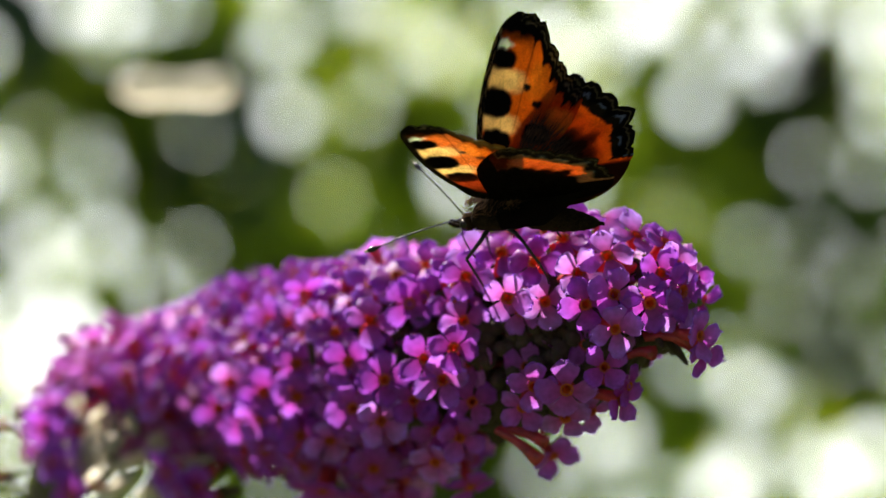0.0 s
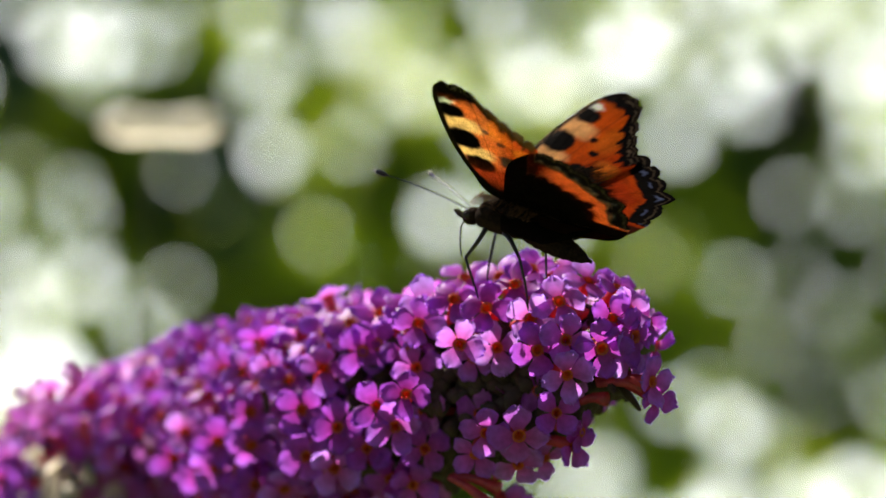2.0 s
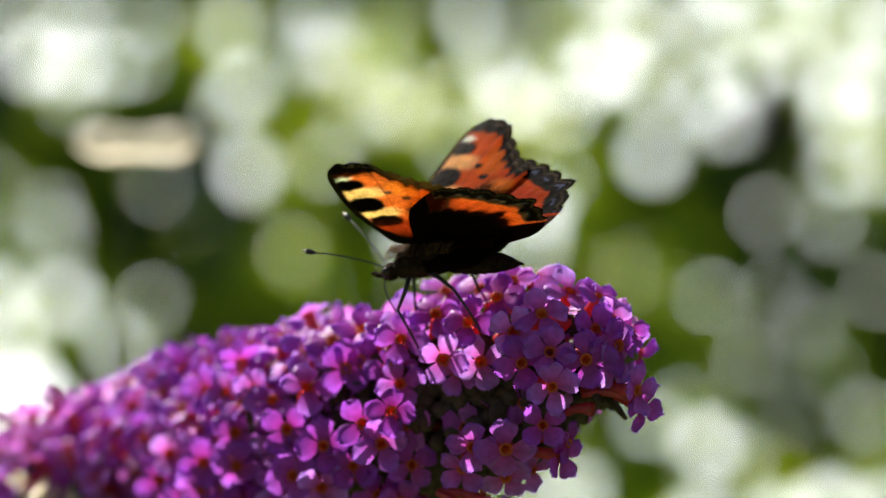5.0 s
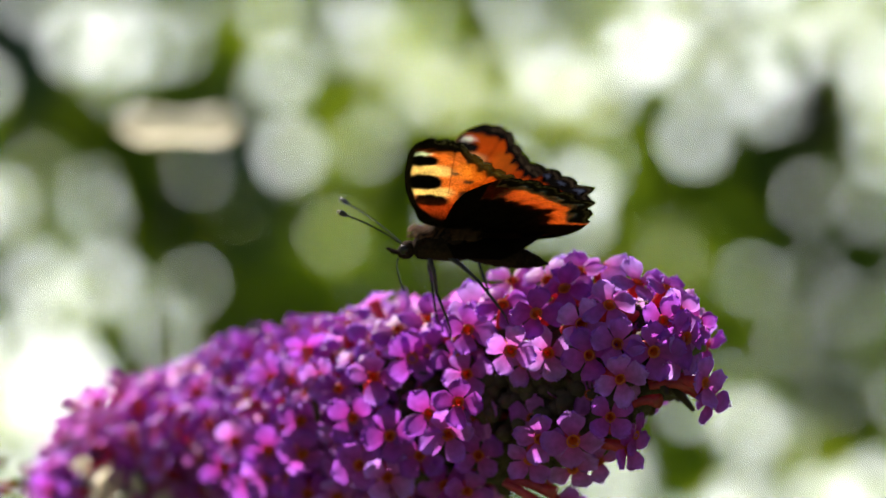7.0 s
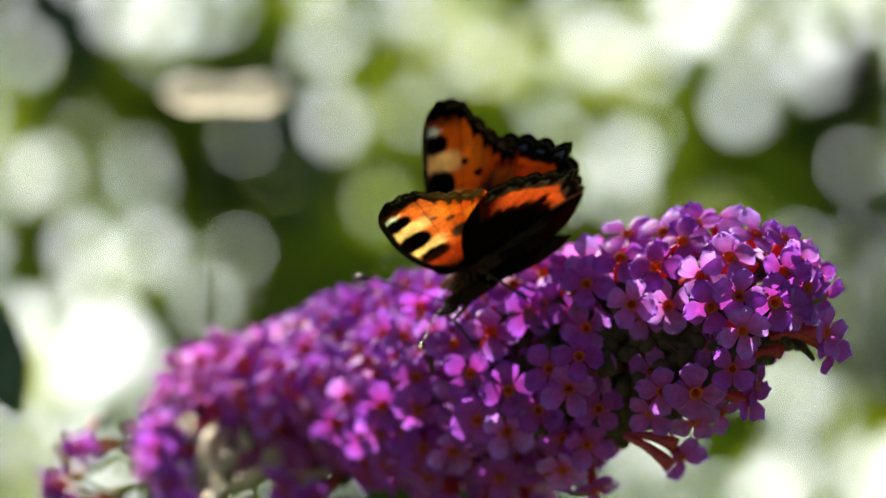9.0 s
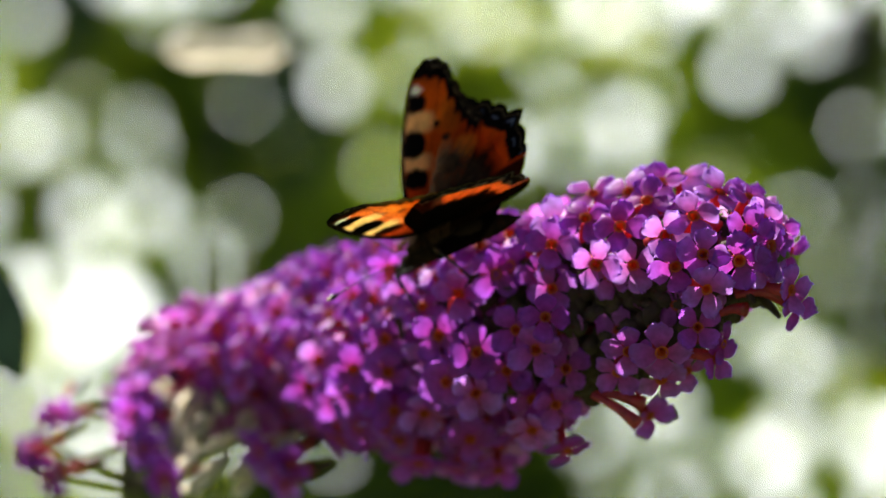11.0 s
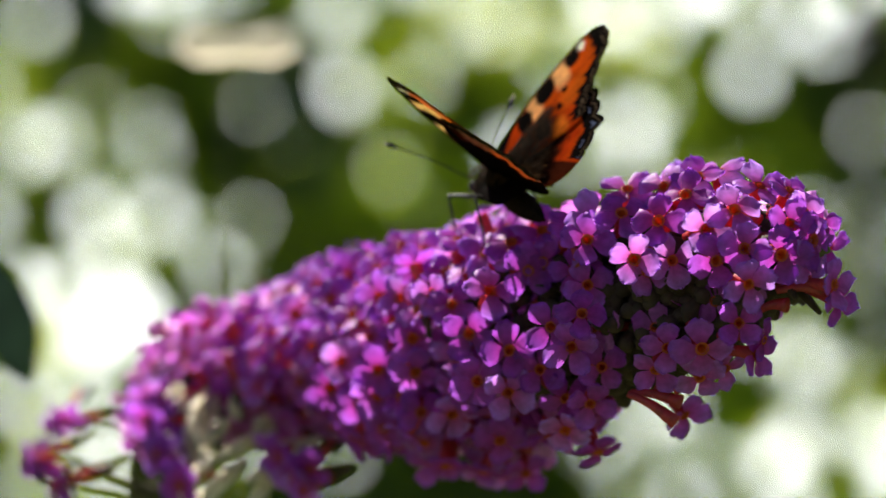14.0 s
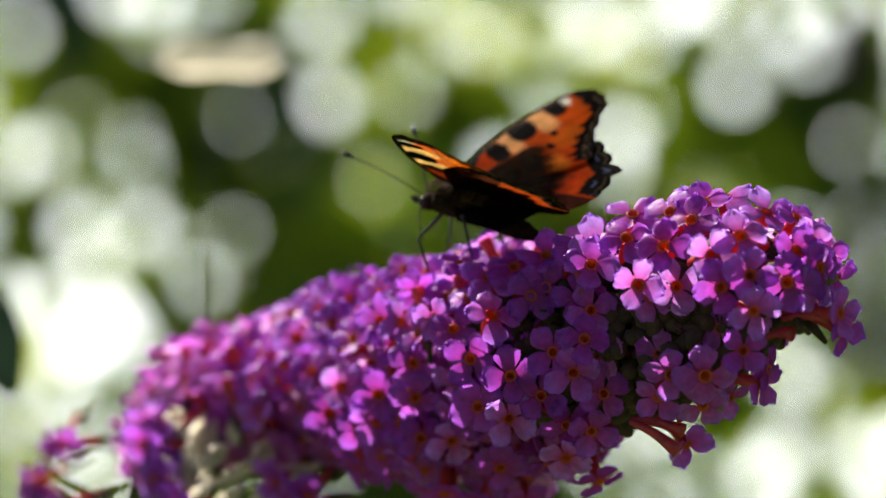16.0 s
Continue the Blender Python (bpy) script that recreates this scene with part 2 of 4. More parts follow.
GAPS += [
    (0.097, 0.195, 0.003), (0.195, 0.191, 0.0116), (0.228, 0.177, 0.0081), (0.176, 0.176, 0.006), (0.235, 0.115, 0.0091), (0.28, 0.162, 0.0091),
    (0.294, 0.144, 0.006), (0.317, 0.181, 0.0091), (0.355, 0.191, 0.0091), (0.388, 0.172, 0.0091), (0.388, 0.144, 0.006), (0.329, 0.069, 0.0026),
    (0.285, 0, 0.0035), (0.315, -0.054, 0.0035), (0.364, -0.025, 0.0026), (0.383, 0.059, 0.0035), (0.393, 0.106, 0.006), (0.266, 0.045, 0.0016),
    (0.214, 0.012, 0.0018), (0.205, 0.031, 0.0014), (0.233, -0.105, 0.0047), (0.28, -0.124, 0.0081), (0.261, -0.091, 0.0026), (0.308, -0.138, 0.0043),
    (0.172, -0.161, 0.0081), (0.275, -0.19, 0.0109), (0.256, -0.208, 0.0091), (0.341, -0.19, 0.0116), (0.383, -0.176, 0.0116), (0.364, -0.209, 0.0091),
    (0.111, -0.19, 0.0043), (0.214, -0.208, 0.0043)]
GAPS += [
    (0.04, 0.05, 0.0091), (0.141, 0.073, 0.0091), (0.118, 0.162, 0.0081), (0.165, 0.153, 0.0043), (0.09, 0.05, 0.006), (0.085, 0.087, 0.0043),
    (0.024, 0.153, 0.0035), (-0.358, 0.16, 0.006), (-0.36, 0.057, 0.0081), (-0.18, -0.004, 0.003), (-0.385, -0.1, 0.0091), (-0.368, -0.063, 0.0091),
    (0.154, -0.175, 0.006), (0.139, 0.045, 0.006), (0.158, 0.097, 0.003), (0.069, 0.125, 0.003), (0.355, -0.1, 0.0023), (0.336, 0.003, 0.0016),
    (0.242, 0.059, 0.0014), (0.383, -0.063, 0.0021), (-0.143, 0.059, 0.0021), (-0.175, 0.087, 0.0021), (-0.311, 0.092, 0.0021), (0.073, 0.172, 0.003),
    (0.421, 0.172, 0.0091), (0.43, 0.106, 0.006), (0.421, 0.003, 0.0026), (0.435, -0.176, 0.0091), (0.411, -0.1, 0.0034), (0.402, 0.228, 0.0091),
    (0.341, 0.228, 0.0091), (0.28, 0.223, 0.0091)]
GAPS += [
    (0.223, 0.228, 0.0091), (0.153, 0.228, 0.0043), (0.083, 0.233, 0.006), (0.012, 0.228, 0.003), (-0.049, 0.233, 0.0081), (-0.114, 0.223, 0.006),
    (-0.185, 0.228, 0.0043), (-0.246, 0.233, 0.0091), (-0.311, 0.228, 0.006), (-0.377, 0.218, 0.006), (-0.4, -0.002, 0.0081), (-0.4, 0.106, 0.0043),
    (-0.424, -0.091, 0.0091), (0.294, 0.256, 0.0091), (0.364, 0.266, 0.0091), (0.2, 0.261, 0.0091), (0.435, 0.219, 0.0091), (0.177, -0.237, 0.006),
    (0.27, -0.251, 0.0091), (0.355, -0.246, 0.0091), (0.13, -0.232, 0.003), (-0.368, -0.157, 0.0091), (-0.311, -0.175, 0.0091), (-0.293, -0.213, 0.0091),
    (-0.358, -0.222, 0.006), (-0.246, -0.204, 0.0081), (-0.255, -0.157, 0.006), (0.393, -0.251, 0.006), (-0.011, -0.063, 0.006), (0.083, -0.063, 0.006),
    (0.153, -0.082, 0.006), (-0.039, -0.1, 0.0043)]
GAPS += [
    (0.036, -0.129, 0.0043), (0.106, -0.129, 0.006), (-0.105, -0.129, 0.006), (-0.175, -0.119, 0.006), (-0.185, -0.185, 0.006), (-0.105, -0.204, 0.0043)]
HEDGE_Y, HEDGE_AWAY = 2.96, 3.5


# lighter (+) and darker (-) patches, sun and shade put into leaf colour: metres to the right, above eye height, radius,
# weight
HEDGE_TONE = [
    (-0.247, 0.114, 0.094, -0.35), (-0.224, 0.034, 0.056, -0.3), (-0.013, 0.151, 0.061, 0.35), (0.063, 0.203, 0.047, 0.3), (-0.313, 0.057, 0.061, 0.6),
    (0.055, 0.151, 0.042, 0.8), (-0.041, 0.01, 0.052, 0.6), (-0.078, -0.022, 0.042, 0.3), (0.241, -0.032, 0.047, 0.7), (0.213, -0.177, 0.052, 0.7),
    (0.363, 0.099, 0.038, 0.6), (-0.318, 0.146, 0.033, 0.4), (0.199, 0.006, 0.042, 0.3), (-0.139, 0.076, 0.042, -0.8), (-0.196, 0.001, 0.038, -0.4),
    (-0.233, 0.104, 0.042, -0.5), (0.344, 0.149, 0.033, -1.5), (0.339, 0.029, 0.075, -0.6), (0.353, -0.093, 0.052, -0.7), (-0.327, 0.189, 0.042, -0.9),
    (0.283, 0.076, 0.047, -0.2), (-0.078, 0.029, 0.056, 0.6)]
# leaves whose bluish dark colour stands for shade: metres to the right, above eye height, radius
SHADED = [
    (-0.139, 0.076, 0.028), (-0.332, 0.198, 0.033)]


def build_hedge():
    """A loose leafy hedge, thin enough for the sky to show through its openings."""
    rng = random.Random(4)
    stores = ([[], []], [[], []])
    shape_v, shape_f = leaf_shape(1.0, 0.55, 3, 0.2, 0.15)
    small = random.Random(8)

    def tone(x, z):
        light = sum(w * math.exp(-((x - cx) ** 2 + (z - cz) ** 2) / (r * r)) for cx, cz, r, w in HEDGE_TONE)
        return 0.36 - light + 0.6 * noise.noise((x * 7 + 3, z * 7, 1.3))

    holes = list(GAPS)
    for _ in range(24):      # pinholes between the leaves, more of them where the leaf tone is light
        x, z, r = small.uniform(-0.6, 0.6), small.uniform(-0.5, 0.5), small.uniform(0.0015, 0.0040)
        if small.random() > tone(x, z) * 0.9 + 0.1 and x < 0.16:
            holes.append((x, z, r))
    for _ in range(10):
        x, z, r = small.uniform(-0.6, 0.6), small.uniform(-0.5, 0.5), small.uniform(0.0032, 0.0048)
        if small.random() > tone(x, z) + 0.1:
            holes.append((x, z, r))
    gaps = np.array(holes)
    cell, wide, high = 0.003, 400, 320
    x0, z0 = -wide / 2 * cell, -high / 2 * cell
    gx, gz = np.meshgrid(x0 + (np.arange(wide) + 0.5) * cell, z0 + (np.arange(high) + 0.5) * cell, indexing="ij")
    bare = np.ones((wide, high), bool)
    for x, z, r in holes:
        bare &= np.hypot(gx - x, gz - z) > r + 0.001

    def put(x, y, z, size, dark, fine=True, store=None):
        """A leaf whose middle lies there, seen more or less flat; False where it would close an opening."""
        spin = rng.uniform(0, 6.28)
        turn = (Euler((rng.uniform(0.75, 2.4), rng.uniform(-0.6, 0.6), rng.uniform(-0.6, 0.6))).to_matrix() @ Matrix.Rotation(spin, 3, "Z"))
        vs = [turn @ ((v - Vector((0.5, 0, 0))) * size) + Vector((x, y, z)) for v in shape_v]
        if fine:
            k = HEDGE_AWAY
            pts = np.array([(v.x * k / (v.y - EYE_Y), (v.z - EYE_Z) * k / (v.y - EYE_Y)) for v in vs])
            # the whole blade, not its corners alone, keeps clear of the openings
            rows = pts.reshape(4, 5, 2)
            rows = np.concatenate([rows[:-1] * (1 - u) + rows[1:] * u for u in np.linspace(0, 1, 8)])
            rows = np.concatenate([rows[:, :-1] * (1 - u) + rows[:, 1:] * u for u in (0, 0.5, 1)], 1).reshape(-1, 2)
            mid = pts.mean(0)
            close = gaps[np.hypot(gaps[:, 0] - mid[0], gaps[:, 1] - mid[1]) < size + gaps[:, 2]]
            if len(close) and (np.hypot(rows[:, None, 0] - close[:, 0], rows[:, None, 1] - close[:, 1]) - close[:, 2]).min() < 0:
                return False
            i = np.clip(((rows[:, 0] - x0) / cell).astype(int), 0, wide - 1)
            j = np.clip(((rows[:, 1] - z0) / cell).astype(int), 0, high - 1)
            bare[i, j] = False
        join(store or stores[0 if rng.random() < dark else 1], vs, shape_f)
        return True

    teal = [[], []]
    for cx, cz, r in SHADED:      # deep shade put in as bluish leaf colour
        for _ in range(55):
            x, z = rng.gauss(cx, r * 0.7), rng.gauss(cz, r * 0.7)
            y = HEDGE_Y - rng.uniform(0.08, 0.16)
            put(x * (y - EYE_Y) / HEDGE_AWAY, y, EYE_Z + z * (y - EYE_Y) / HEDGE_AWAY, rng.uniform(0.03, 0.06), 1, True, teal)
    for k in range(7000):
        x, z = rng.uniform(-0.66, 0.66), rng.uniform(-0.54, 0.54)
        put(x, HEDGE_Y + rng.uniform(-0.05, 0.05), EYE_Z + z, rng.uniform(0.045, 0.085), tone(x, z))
    for size in (0.05, 0.035, 0.025, 0.018, 0.013, 0.010, 0.010, 0.007, 0.007):
        spots = np.argwhere(bare)
        rng.shuffle(order := list(range(len(spots))))
        for n in order:
            i, j = spots[n]
            if bare[i, j]:
                x, z = gx[i, j], gz[i, j]
                for _ in range(1 if size > 0.02 else 5):      # the small ones are turned until they fit
                    if put(x * (HEDGE_Y - EYE_Y) / HEDGE_AWAY, HEDGE_Y + rng.uniform(-0.03, 0.05), EYE_Z + z, size * rng.uniform(0.8, 1.2), tone(x, z)):
                        break
    for _ in range(9000):
        x, z = rng.uniform(-6, 6), rng.uniform(0.02, 2.9)
        if abs(x) < 0.66 and abs(z - EYE_Z) < 0.54:
            continue
        put(x, HEDGE_Y + rng.uniform(-0.12, 0.2), z, rng.uniform(0.10, 0.18), 0.6, False)
    hedge = new("hedge")
    hedge.location = (0, 0, 0)
    tagged(hedge, "loose green hedge with sunlit leaves and bright gaps", "hedge")
    tagged(mesh_part("dark_foliage", *stores[0], HEDGE_SHADED, hedge), "leaves coloured dark as if shaded", kind="stuff")
    tagged(mesh_part("light_foliage", *stores[1], HEDGE_SUNLIT, hedge), "leaves coloured yellow-green as if sunlit", kind="stuff")
    tagged(mesh_part("shaded_foliage", *teal, HEDGE_DEEP_SHADE, hedge), "leaves coloured bluish dark as if in deep shade", kind="stuff")
    for _ in range(5200):      # unseen hedge added behind the place to cut fill light; joined after meshing
        a = rng.uniform(-0.1, math.pi + 0.1)
        put(-4.6 * math.cos(a) + rng.uniform(-0.2, 0.2), 0.4 - 3.4 * math.sin(a) + rng.uniform(-0.2, 0.2), rng.uniform(0.02, 3.4), rng.uniform(0.16, 0.26), 0.8, False)
    for k in range(9):
        x = -4.4 + k * 1.1 + rng.uniform(-0.1, 0.1)
        pts = [(x, HEDGE_Y + 0.34, -0.05), (x + 0.05, HEDGE_Y + 0.35, 0.6), (x - 0.04, HEDGE_Y + 0.33, 1.3), (x + 0.06, HEDGE_Y + 0.34, 2.2)]
        mesh_part("stem", *sweep(smooth(pts, 4), [0.03 - 0.0016 * i for i in range(13)], 8), BARK, hedge)


build_ground()
build_sky()
build_hedge()

# ---- the buddleia panicle ----
PIVOT = Vector((0.00744, 0.01989, 1.3821))
# axis from the tip back to the stalk, millimetres from (0, 0, 1.4), with the radius of the flower head
AXIS = [
    (41.9, 4.1, -6.1, 9), (32.9, 6, -9, 14), (22.3, 15, -13.3, 16), (11.4, 27.9, -17, 17), (-0.1, 45.9, -19.9, 17.2),
    (-20.7, 73.8, -23.3, 14.4), (-42.9, 97.7, -29.4, 10.8), (-59.8, 113.6, -36.7, 7)]
AX = [Vector((x, y, z)) * MM + Vector((0, 0, 1.4)) - PIVOT for x, y, z, r in AXIS]
RAD = [r for *_, r in AXIS]
ALONG = [0.0]
for a, b in zip(AX, AX[1:]):
    ALONG.append(ALONG[-1] + (b - a).length / MM)


def axis_at(s):
    """Point, direction towards the stalk, and radius (mm) at s millimetres from the tip."""
    k = 0
    while k < len(ALONG) - 2 and s > ALONG[k + 1]:
        k += 1
    u = (s - ALONG[k]) / (ALONG[k + 1] - ALONG[k])
    w = max(0.0, min(1.0, u))
    d1 = (AX[k + 1] - AX[k]).normalized()
    d0 = (AX[k] - AX[max(k - 1, 0)]).normalized() if k else d1
    d2 = (AX[min(k + 2, len(AX) - 1)] - AX[k + 1]).normalized() if k < len(AX) - 2 else d1
    d = ((d0 + d1) * (1 - w) + (d1 + d2) * w).normalized()
    return AX[k] + (AX[k + 1] - AX[k]) * u, d, RAD[k] + (RAD[k + 1] - RAD[k]) * w


def on_head(s, theta, r):
    """Place and outward direction at s mm from the tip, theta degrees round the axis (0 is up), r mm out."""
    p, d, _ = axis_at(s)
    up = (Vector((0, 0, 1)) - d * d.z).normalized()
    side = d.cross(up)
    out = up * math.cos(radians(theta)) + side * math.sin(radians(theta))
    return p + out * r * MM, out, d


def petals_shape(rng, size=1.0, nu=9, nv=11):
    """Four rounded lobes on narrow necks round a throat, facing +z, with crinkled rims; verts and faces in metres."""
    verts, faces = [], []
    cup = rng.uniform(-1.0, 1.7)
    for k in range(4):
        a = k * math.pi / 2 + rng.uniform(-0.12, 0.12)
        length = rng.uniform(2.75, 3.2) * size
        half_width = rng.uniform(1.36, 1.62) * size
        bend = rng.uniform(-1.3, 1.5)
        twist = rng.uniform(-0.4, 0.4)
        phase = rng.uniform(0, 6)
        base = len(verts)
        for i in range(nu):
            u = 1 - (1 - i / (nu - 1)) ** 1.7
            if u < 0.62:
                half = 0.42 * size + (half_width - 0.42 * size) * math.sin(math.pi / 2 * u / 0.62) ** 1.2
            else:
                half = half_width * math.sqrt(1 - ((u - 0.62) / 0.386) ** 2)
            for j in range(nv):
                v = j / (nv - 1) * 2 - 1
                rim = max(abs(v) ** 6 * min(1, u * 2), u ** 8)
                crinkle = rim * 0.11 * size * (math.sin(9 * v + 7 * u + phase) + 0.8 * math.sin(23 * v + 15 * u + 2 * phase) + rng.uniform(-0.6, 0.6))
                x = 0.5 * size + length * u * (1 - 0.05 * v * v * u) + crinkle * u
                y = v * (half + crinkle * 0.7)
                z = 0.12 * u - bend * 0.55 * u * u + twist * v * u + 0.24 * rim * math.sin(6 * v + phase) - 0.22 * v * v * u + 0.45 * cup * u ** 1.3
                verts.append(Vector((x * math.cos(a) - y * math.sin(a), x * math.sin(a) + y * math.cos(a), z + 0.03 * k)) * MM)
        for i in range(nu - 1):
            for j in range(nv - 1):
                q = base + i * nv + j
                faces.append((q, q + nv, q + nv + 1, q + 1))
    return verts, faces


def throat_shape():
    verts, faces = [], []
    n = 10
    for r, z in ((0.74, 0.10), (0.62, 0.20), (0.42, -0.25), (0.1, -1.1)):
        for j in range(n):
            a = 2 * math.pi * j / n
            verts.append(Vector((r * math.cos(a), r * math.sin(a), z)) * MM)
    for k in range(3):
        for j in range(n):
            i, m = k * n + j, k * n + (j + 1) % n
            faces.append((i, m, m + n, i + n))
    return verts, faces


def tube_shape(bend):
    pts = [(0, 0, 0), (0.1 * bend, 0, -2.2), (0.5 * bend, 0, -4.6), (1.1 * bend, 0, -7.5)]
    return sweep([Vector(p) * MM for p in pts], [0.95 * MM, 0.70 * MM, 0.62 * MM, 0.5 * MM], 8, False)


def bare_mesh(name, shape, mat):
    me = bpy.data.meshes.new(name)
    me.from_pydata([tuple(v) for v in shape[0]], [], shape[1])
    me.materials.append(mat)
    for poly in me.polygons:
        poly.use_smooth = True
    return me


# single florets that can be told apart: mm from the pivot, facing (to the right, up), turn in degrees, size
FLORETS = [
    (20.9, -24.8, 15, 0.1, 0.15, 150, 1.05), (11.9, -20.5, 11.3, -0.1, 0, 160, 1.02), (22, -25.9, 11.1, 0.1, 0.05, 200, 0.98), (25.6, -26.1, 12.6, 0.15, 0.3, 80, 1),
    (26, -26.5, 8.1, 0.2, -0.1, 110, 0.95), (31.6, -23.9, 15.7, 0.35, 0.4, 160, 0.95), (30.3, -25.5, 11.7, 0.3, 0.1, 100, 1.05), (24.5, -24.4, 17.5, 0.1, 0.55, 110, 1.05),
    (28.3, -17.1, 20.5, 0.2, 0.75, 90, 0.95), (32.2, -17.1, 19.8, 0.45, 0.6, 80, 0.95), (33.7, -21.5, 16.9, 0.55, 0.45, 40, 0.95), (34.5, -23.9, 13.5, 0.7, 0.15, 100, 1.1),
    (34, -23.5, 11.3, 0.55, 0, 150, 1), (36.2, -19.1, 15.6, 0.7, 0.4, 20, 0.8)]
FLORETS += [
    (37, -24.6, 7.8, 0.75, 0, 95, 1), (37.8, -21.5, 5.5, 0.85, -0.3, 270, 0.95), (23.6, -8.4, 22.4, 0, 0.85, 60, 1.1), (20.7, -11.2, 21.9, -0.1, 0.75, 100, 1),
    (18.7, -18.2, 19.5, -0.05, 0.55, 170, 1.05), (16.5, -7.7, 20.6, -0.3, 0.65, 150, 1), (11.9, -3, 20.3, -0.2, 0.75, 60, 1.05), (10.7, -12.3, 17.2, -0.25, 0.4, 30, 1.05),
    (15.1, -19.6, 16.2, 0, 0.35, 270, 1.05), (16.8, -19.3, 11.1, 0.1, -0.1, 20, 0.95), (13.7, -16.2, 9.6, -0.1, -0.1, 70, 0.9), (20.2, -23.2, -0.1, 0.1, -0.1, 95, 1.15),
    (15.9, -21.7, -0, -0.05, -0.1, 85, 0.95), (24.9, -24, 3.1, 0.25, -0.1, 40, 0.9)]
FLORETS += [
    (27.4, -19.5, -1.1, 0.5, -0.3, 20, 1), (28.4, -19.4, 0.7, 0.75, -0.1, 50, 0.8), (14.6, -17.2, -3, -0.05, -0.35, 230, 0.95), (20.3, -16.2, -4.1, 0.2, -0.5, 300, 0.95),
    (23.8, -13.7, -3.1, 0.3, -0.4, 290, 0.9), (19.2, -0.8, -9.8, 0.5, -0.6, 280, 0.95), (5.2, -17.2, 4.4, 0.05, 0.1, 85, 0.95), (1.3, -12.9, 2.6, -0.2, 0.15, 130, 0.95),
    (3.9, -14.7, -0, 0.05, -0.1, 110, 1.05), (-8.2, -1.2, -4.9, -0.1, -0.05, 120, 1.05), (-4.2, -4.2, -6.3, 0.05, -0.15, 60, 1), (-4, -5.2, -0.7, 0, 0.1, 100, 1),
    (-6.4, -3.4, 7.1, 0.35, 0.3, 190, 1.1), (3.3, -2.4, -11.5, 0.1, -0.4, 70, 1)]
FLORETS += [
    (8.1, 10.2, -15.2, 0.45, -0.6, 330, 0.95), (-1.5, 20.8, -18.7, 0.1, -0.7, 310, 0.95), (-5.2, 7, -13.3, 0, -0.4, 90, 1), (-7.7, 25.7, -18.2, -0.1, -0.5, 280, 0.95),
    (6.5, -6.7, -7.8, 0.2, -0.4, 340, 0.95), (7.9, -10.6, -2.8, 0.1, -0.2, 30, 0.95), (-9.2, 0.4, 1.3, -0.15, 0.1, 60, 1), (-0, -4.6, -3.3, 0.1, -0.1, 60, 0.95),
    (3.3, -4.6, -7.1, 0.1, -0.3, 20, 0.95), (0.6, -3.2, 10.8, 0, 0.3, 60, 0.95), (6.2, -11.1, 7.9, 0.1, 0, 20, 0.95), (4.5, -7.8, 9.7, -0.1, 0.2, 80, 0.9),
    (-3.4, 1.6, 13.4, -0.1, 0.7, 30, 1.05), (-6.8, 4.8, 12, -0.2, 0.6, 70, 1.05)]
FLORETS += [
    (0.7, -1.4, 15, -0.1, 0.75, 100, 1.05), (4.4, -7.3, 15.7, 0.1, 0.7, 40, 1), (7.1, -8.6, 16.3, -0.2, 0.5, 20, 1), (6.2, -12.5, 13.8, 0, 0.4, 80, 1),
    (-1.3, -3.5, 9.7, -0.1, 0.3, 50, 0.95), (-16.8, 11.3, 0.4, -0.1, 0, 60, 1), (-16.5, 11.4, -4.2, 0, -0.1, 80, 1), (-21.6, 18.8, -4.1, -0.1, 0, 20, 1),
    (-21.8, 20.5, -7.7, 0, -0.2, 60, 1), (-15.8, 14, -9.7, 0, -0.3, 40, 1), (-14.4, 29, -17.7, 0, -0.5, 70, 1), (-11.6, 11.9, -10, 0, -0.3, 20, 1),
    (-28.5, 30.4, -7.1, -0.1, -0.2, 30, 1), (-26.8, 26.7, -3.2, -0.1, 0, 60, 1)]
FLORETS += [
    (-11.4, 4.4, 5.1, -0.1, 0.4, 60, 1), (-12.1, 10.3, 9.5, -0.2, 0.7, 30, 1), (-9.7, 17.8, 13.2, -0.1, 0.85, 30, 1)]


# bare tubes: both ends, mm from the pivot
TUBES = [
    (30, -20.8, 7.1, 36.2, -22.3, 7.2), (29.9, -19.8, 7.5, 34.7, -21.8, 8.1), (28, -18.8, 4.6, 31.3, -20.8, 5.2),
    (11.3, -10.9, -6.3, 17.3, -13, -10), (11.7, -9.9, -6.2, 18.1, -12, -7.5), (16.2, -12.9, -4.5, 18, -13.9, -5.8),
    (24.9, -18.6, 17.5, 27.8, -20.6, 16), (4.2, -6.6, 13.7, 5.5, -10.7, 10.1), (17.1, -15.6, 15.5, 16.7, -14.7, 12.6),
    (14.2, -13.6, 14.1, 13.8, -14.7, 11.5)]
# withered florets: both ends, mm from the pivot, and the thickness in mm
WITHERED = [
    (-49.5, 65.2, -8.7, -50.9, 60.1, -12.9, 0.8), (-45.9, 60.2, -9.1, -48.3, 57.1, -15.5, 0.9), (-50.1, 60.1, -12.6, -50.4, 57, -20, 0.9),
    (-44.4, 55.1, -12.4, -47.6, 55.1, -15.4, 0.9), (-38.6, 53.1, -14.2, -44.4, 53, -17.4, 0.7), (-38.4, 53.1, -11.8, -39.6, 53.1, -14.6, 1.1),
    (-41.4, 51, -18, -47.8, 50, -23.3, 0.9), (-36.6, 51, -18.5, -41.2, 50, -21.4, 0.9), (-30.2, 48, -15, -36.4, 48, -16.6, 0.6),
    (-49.7, 55, -21.8, -46.7, 53, -17.6, 0.7), (-50.2, 60.1, -16, -53.4, 60.1, -14.8, 0.6), (-52.4, 60.2, -7.6, -52, 60.2, -9.8, 0.8)]
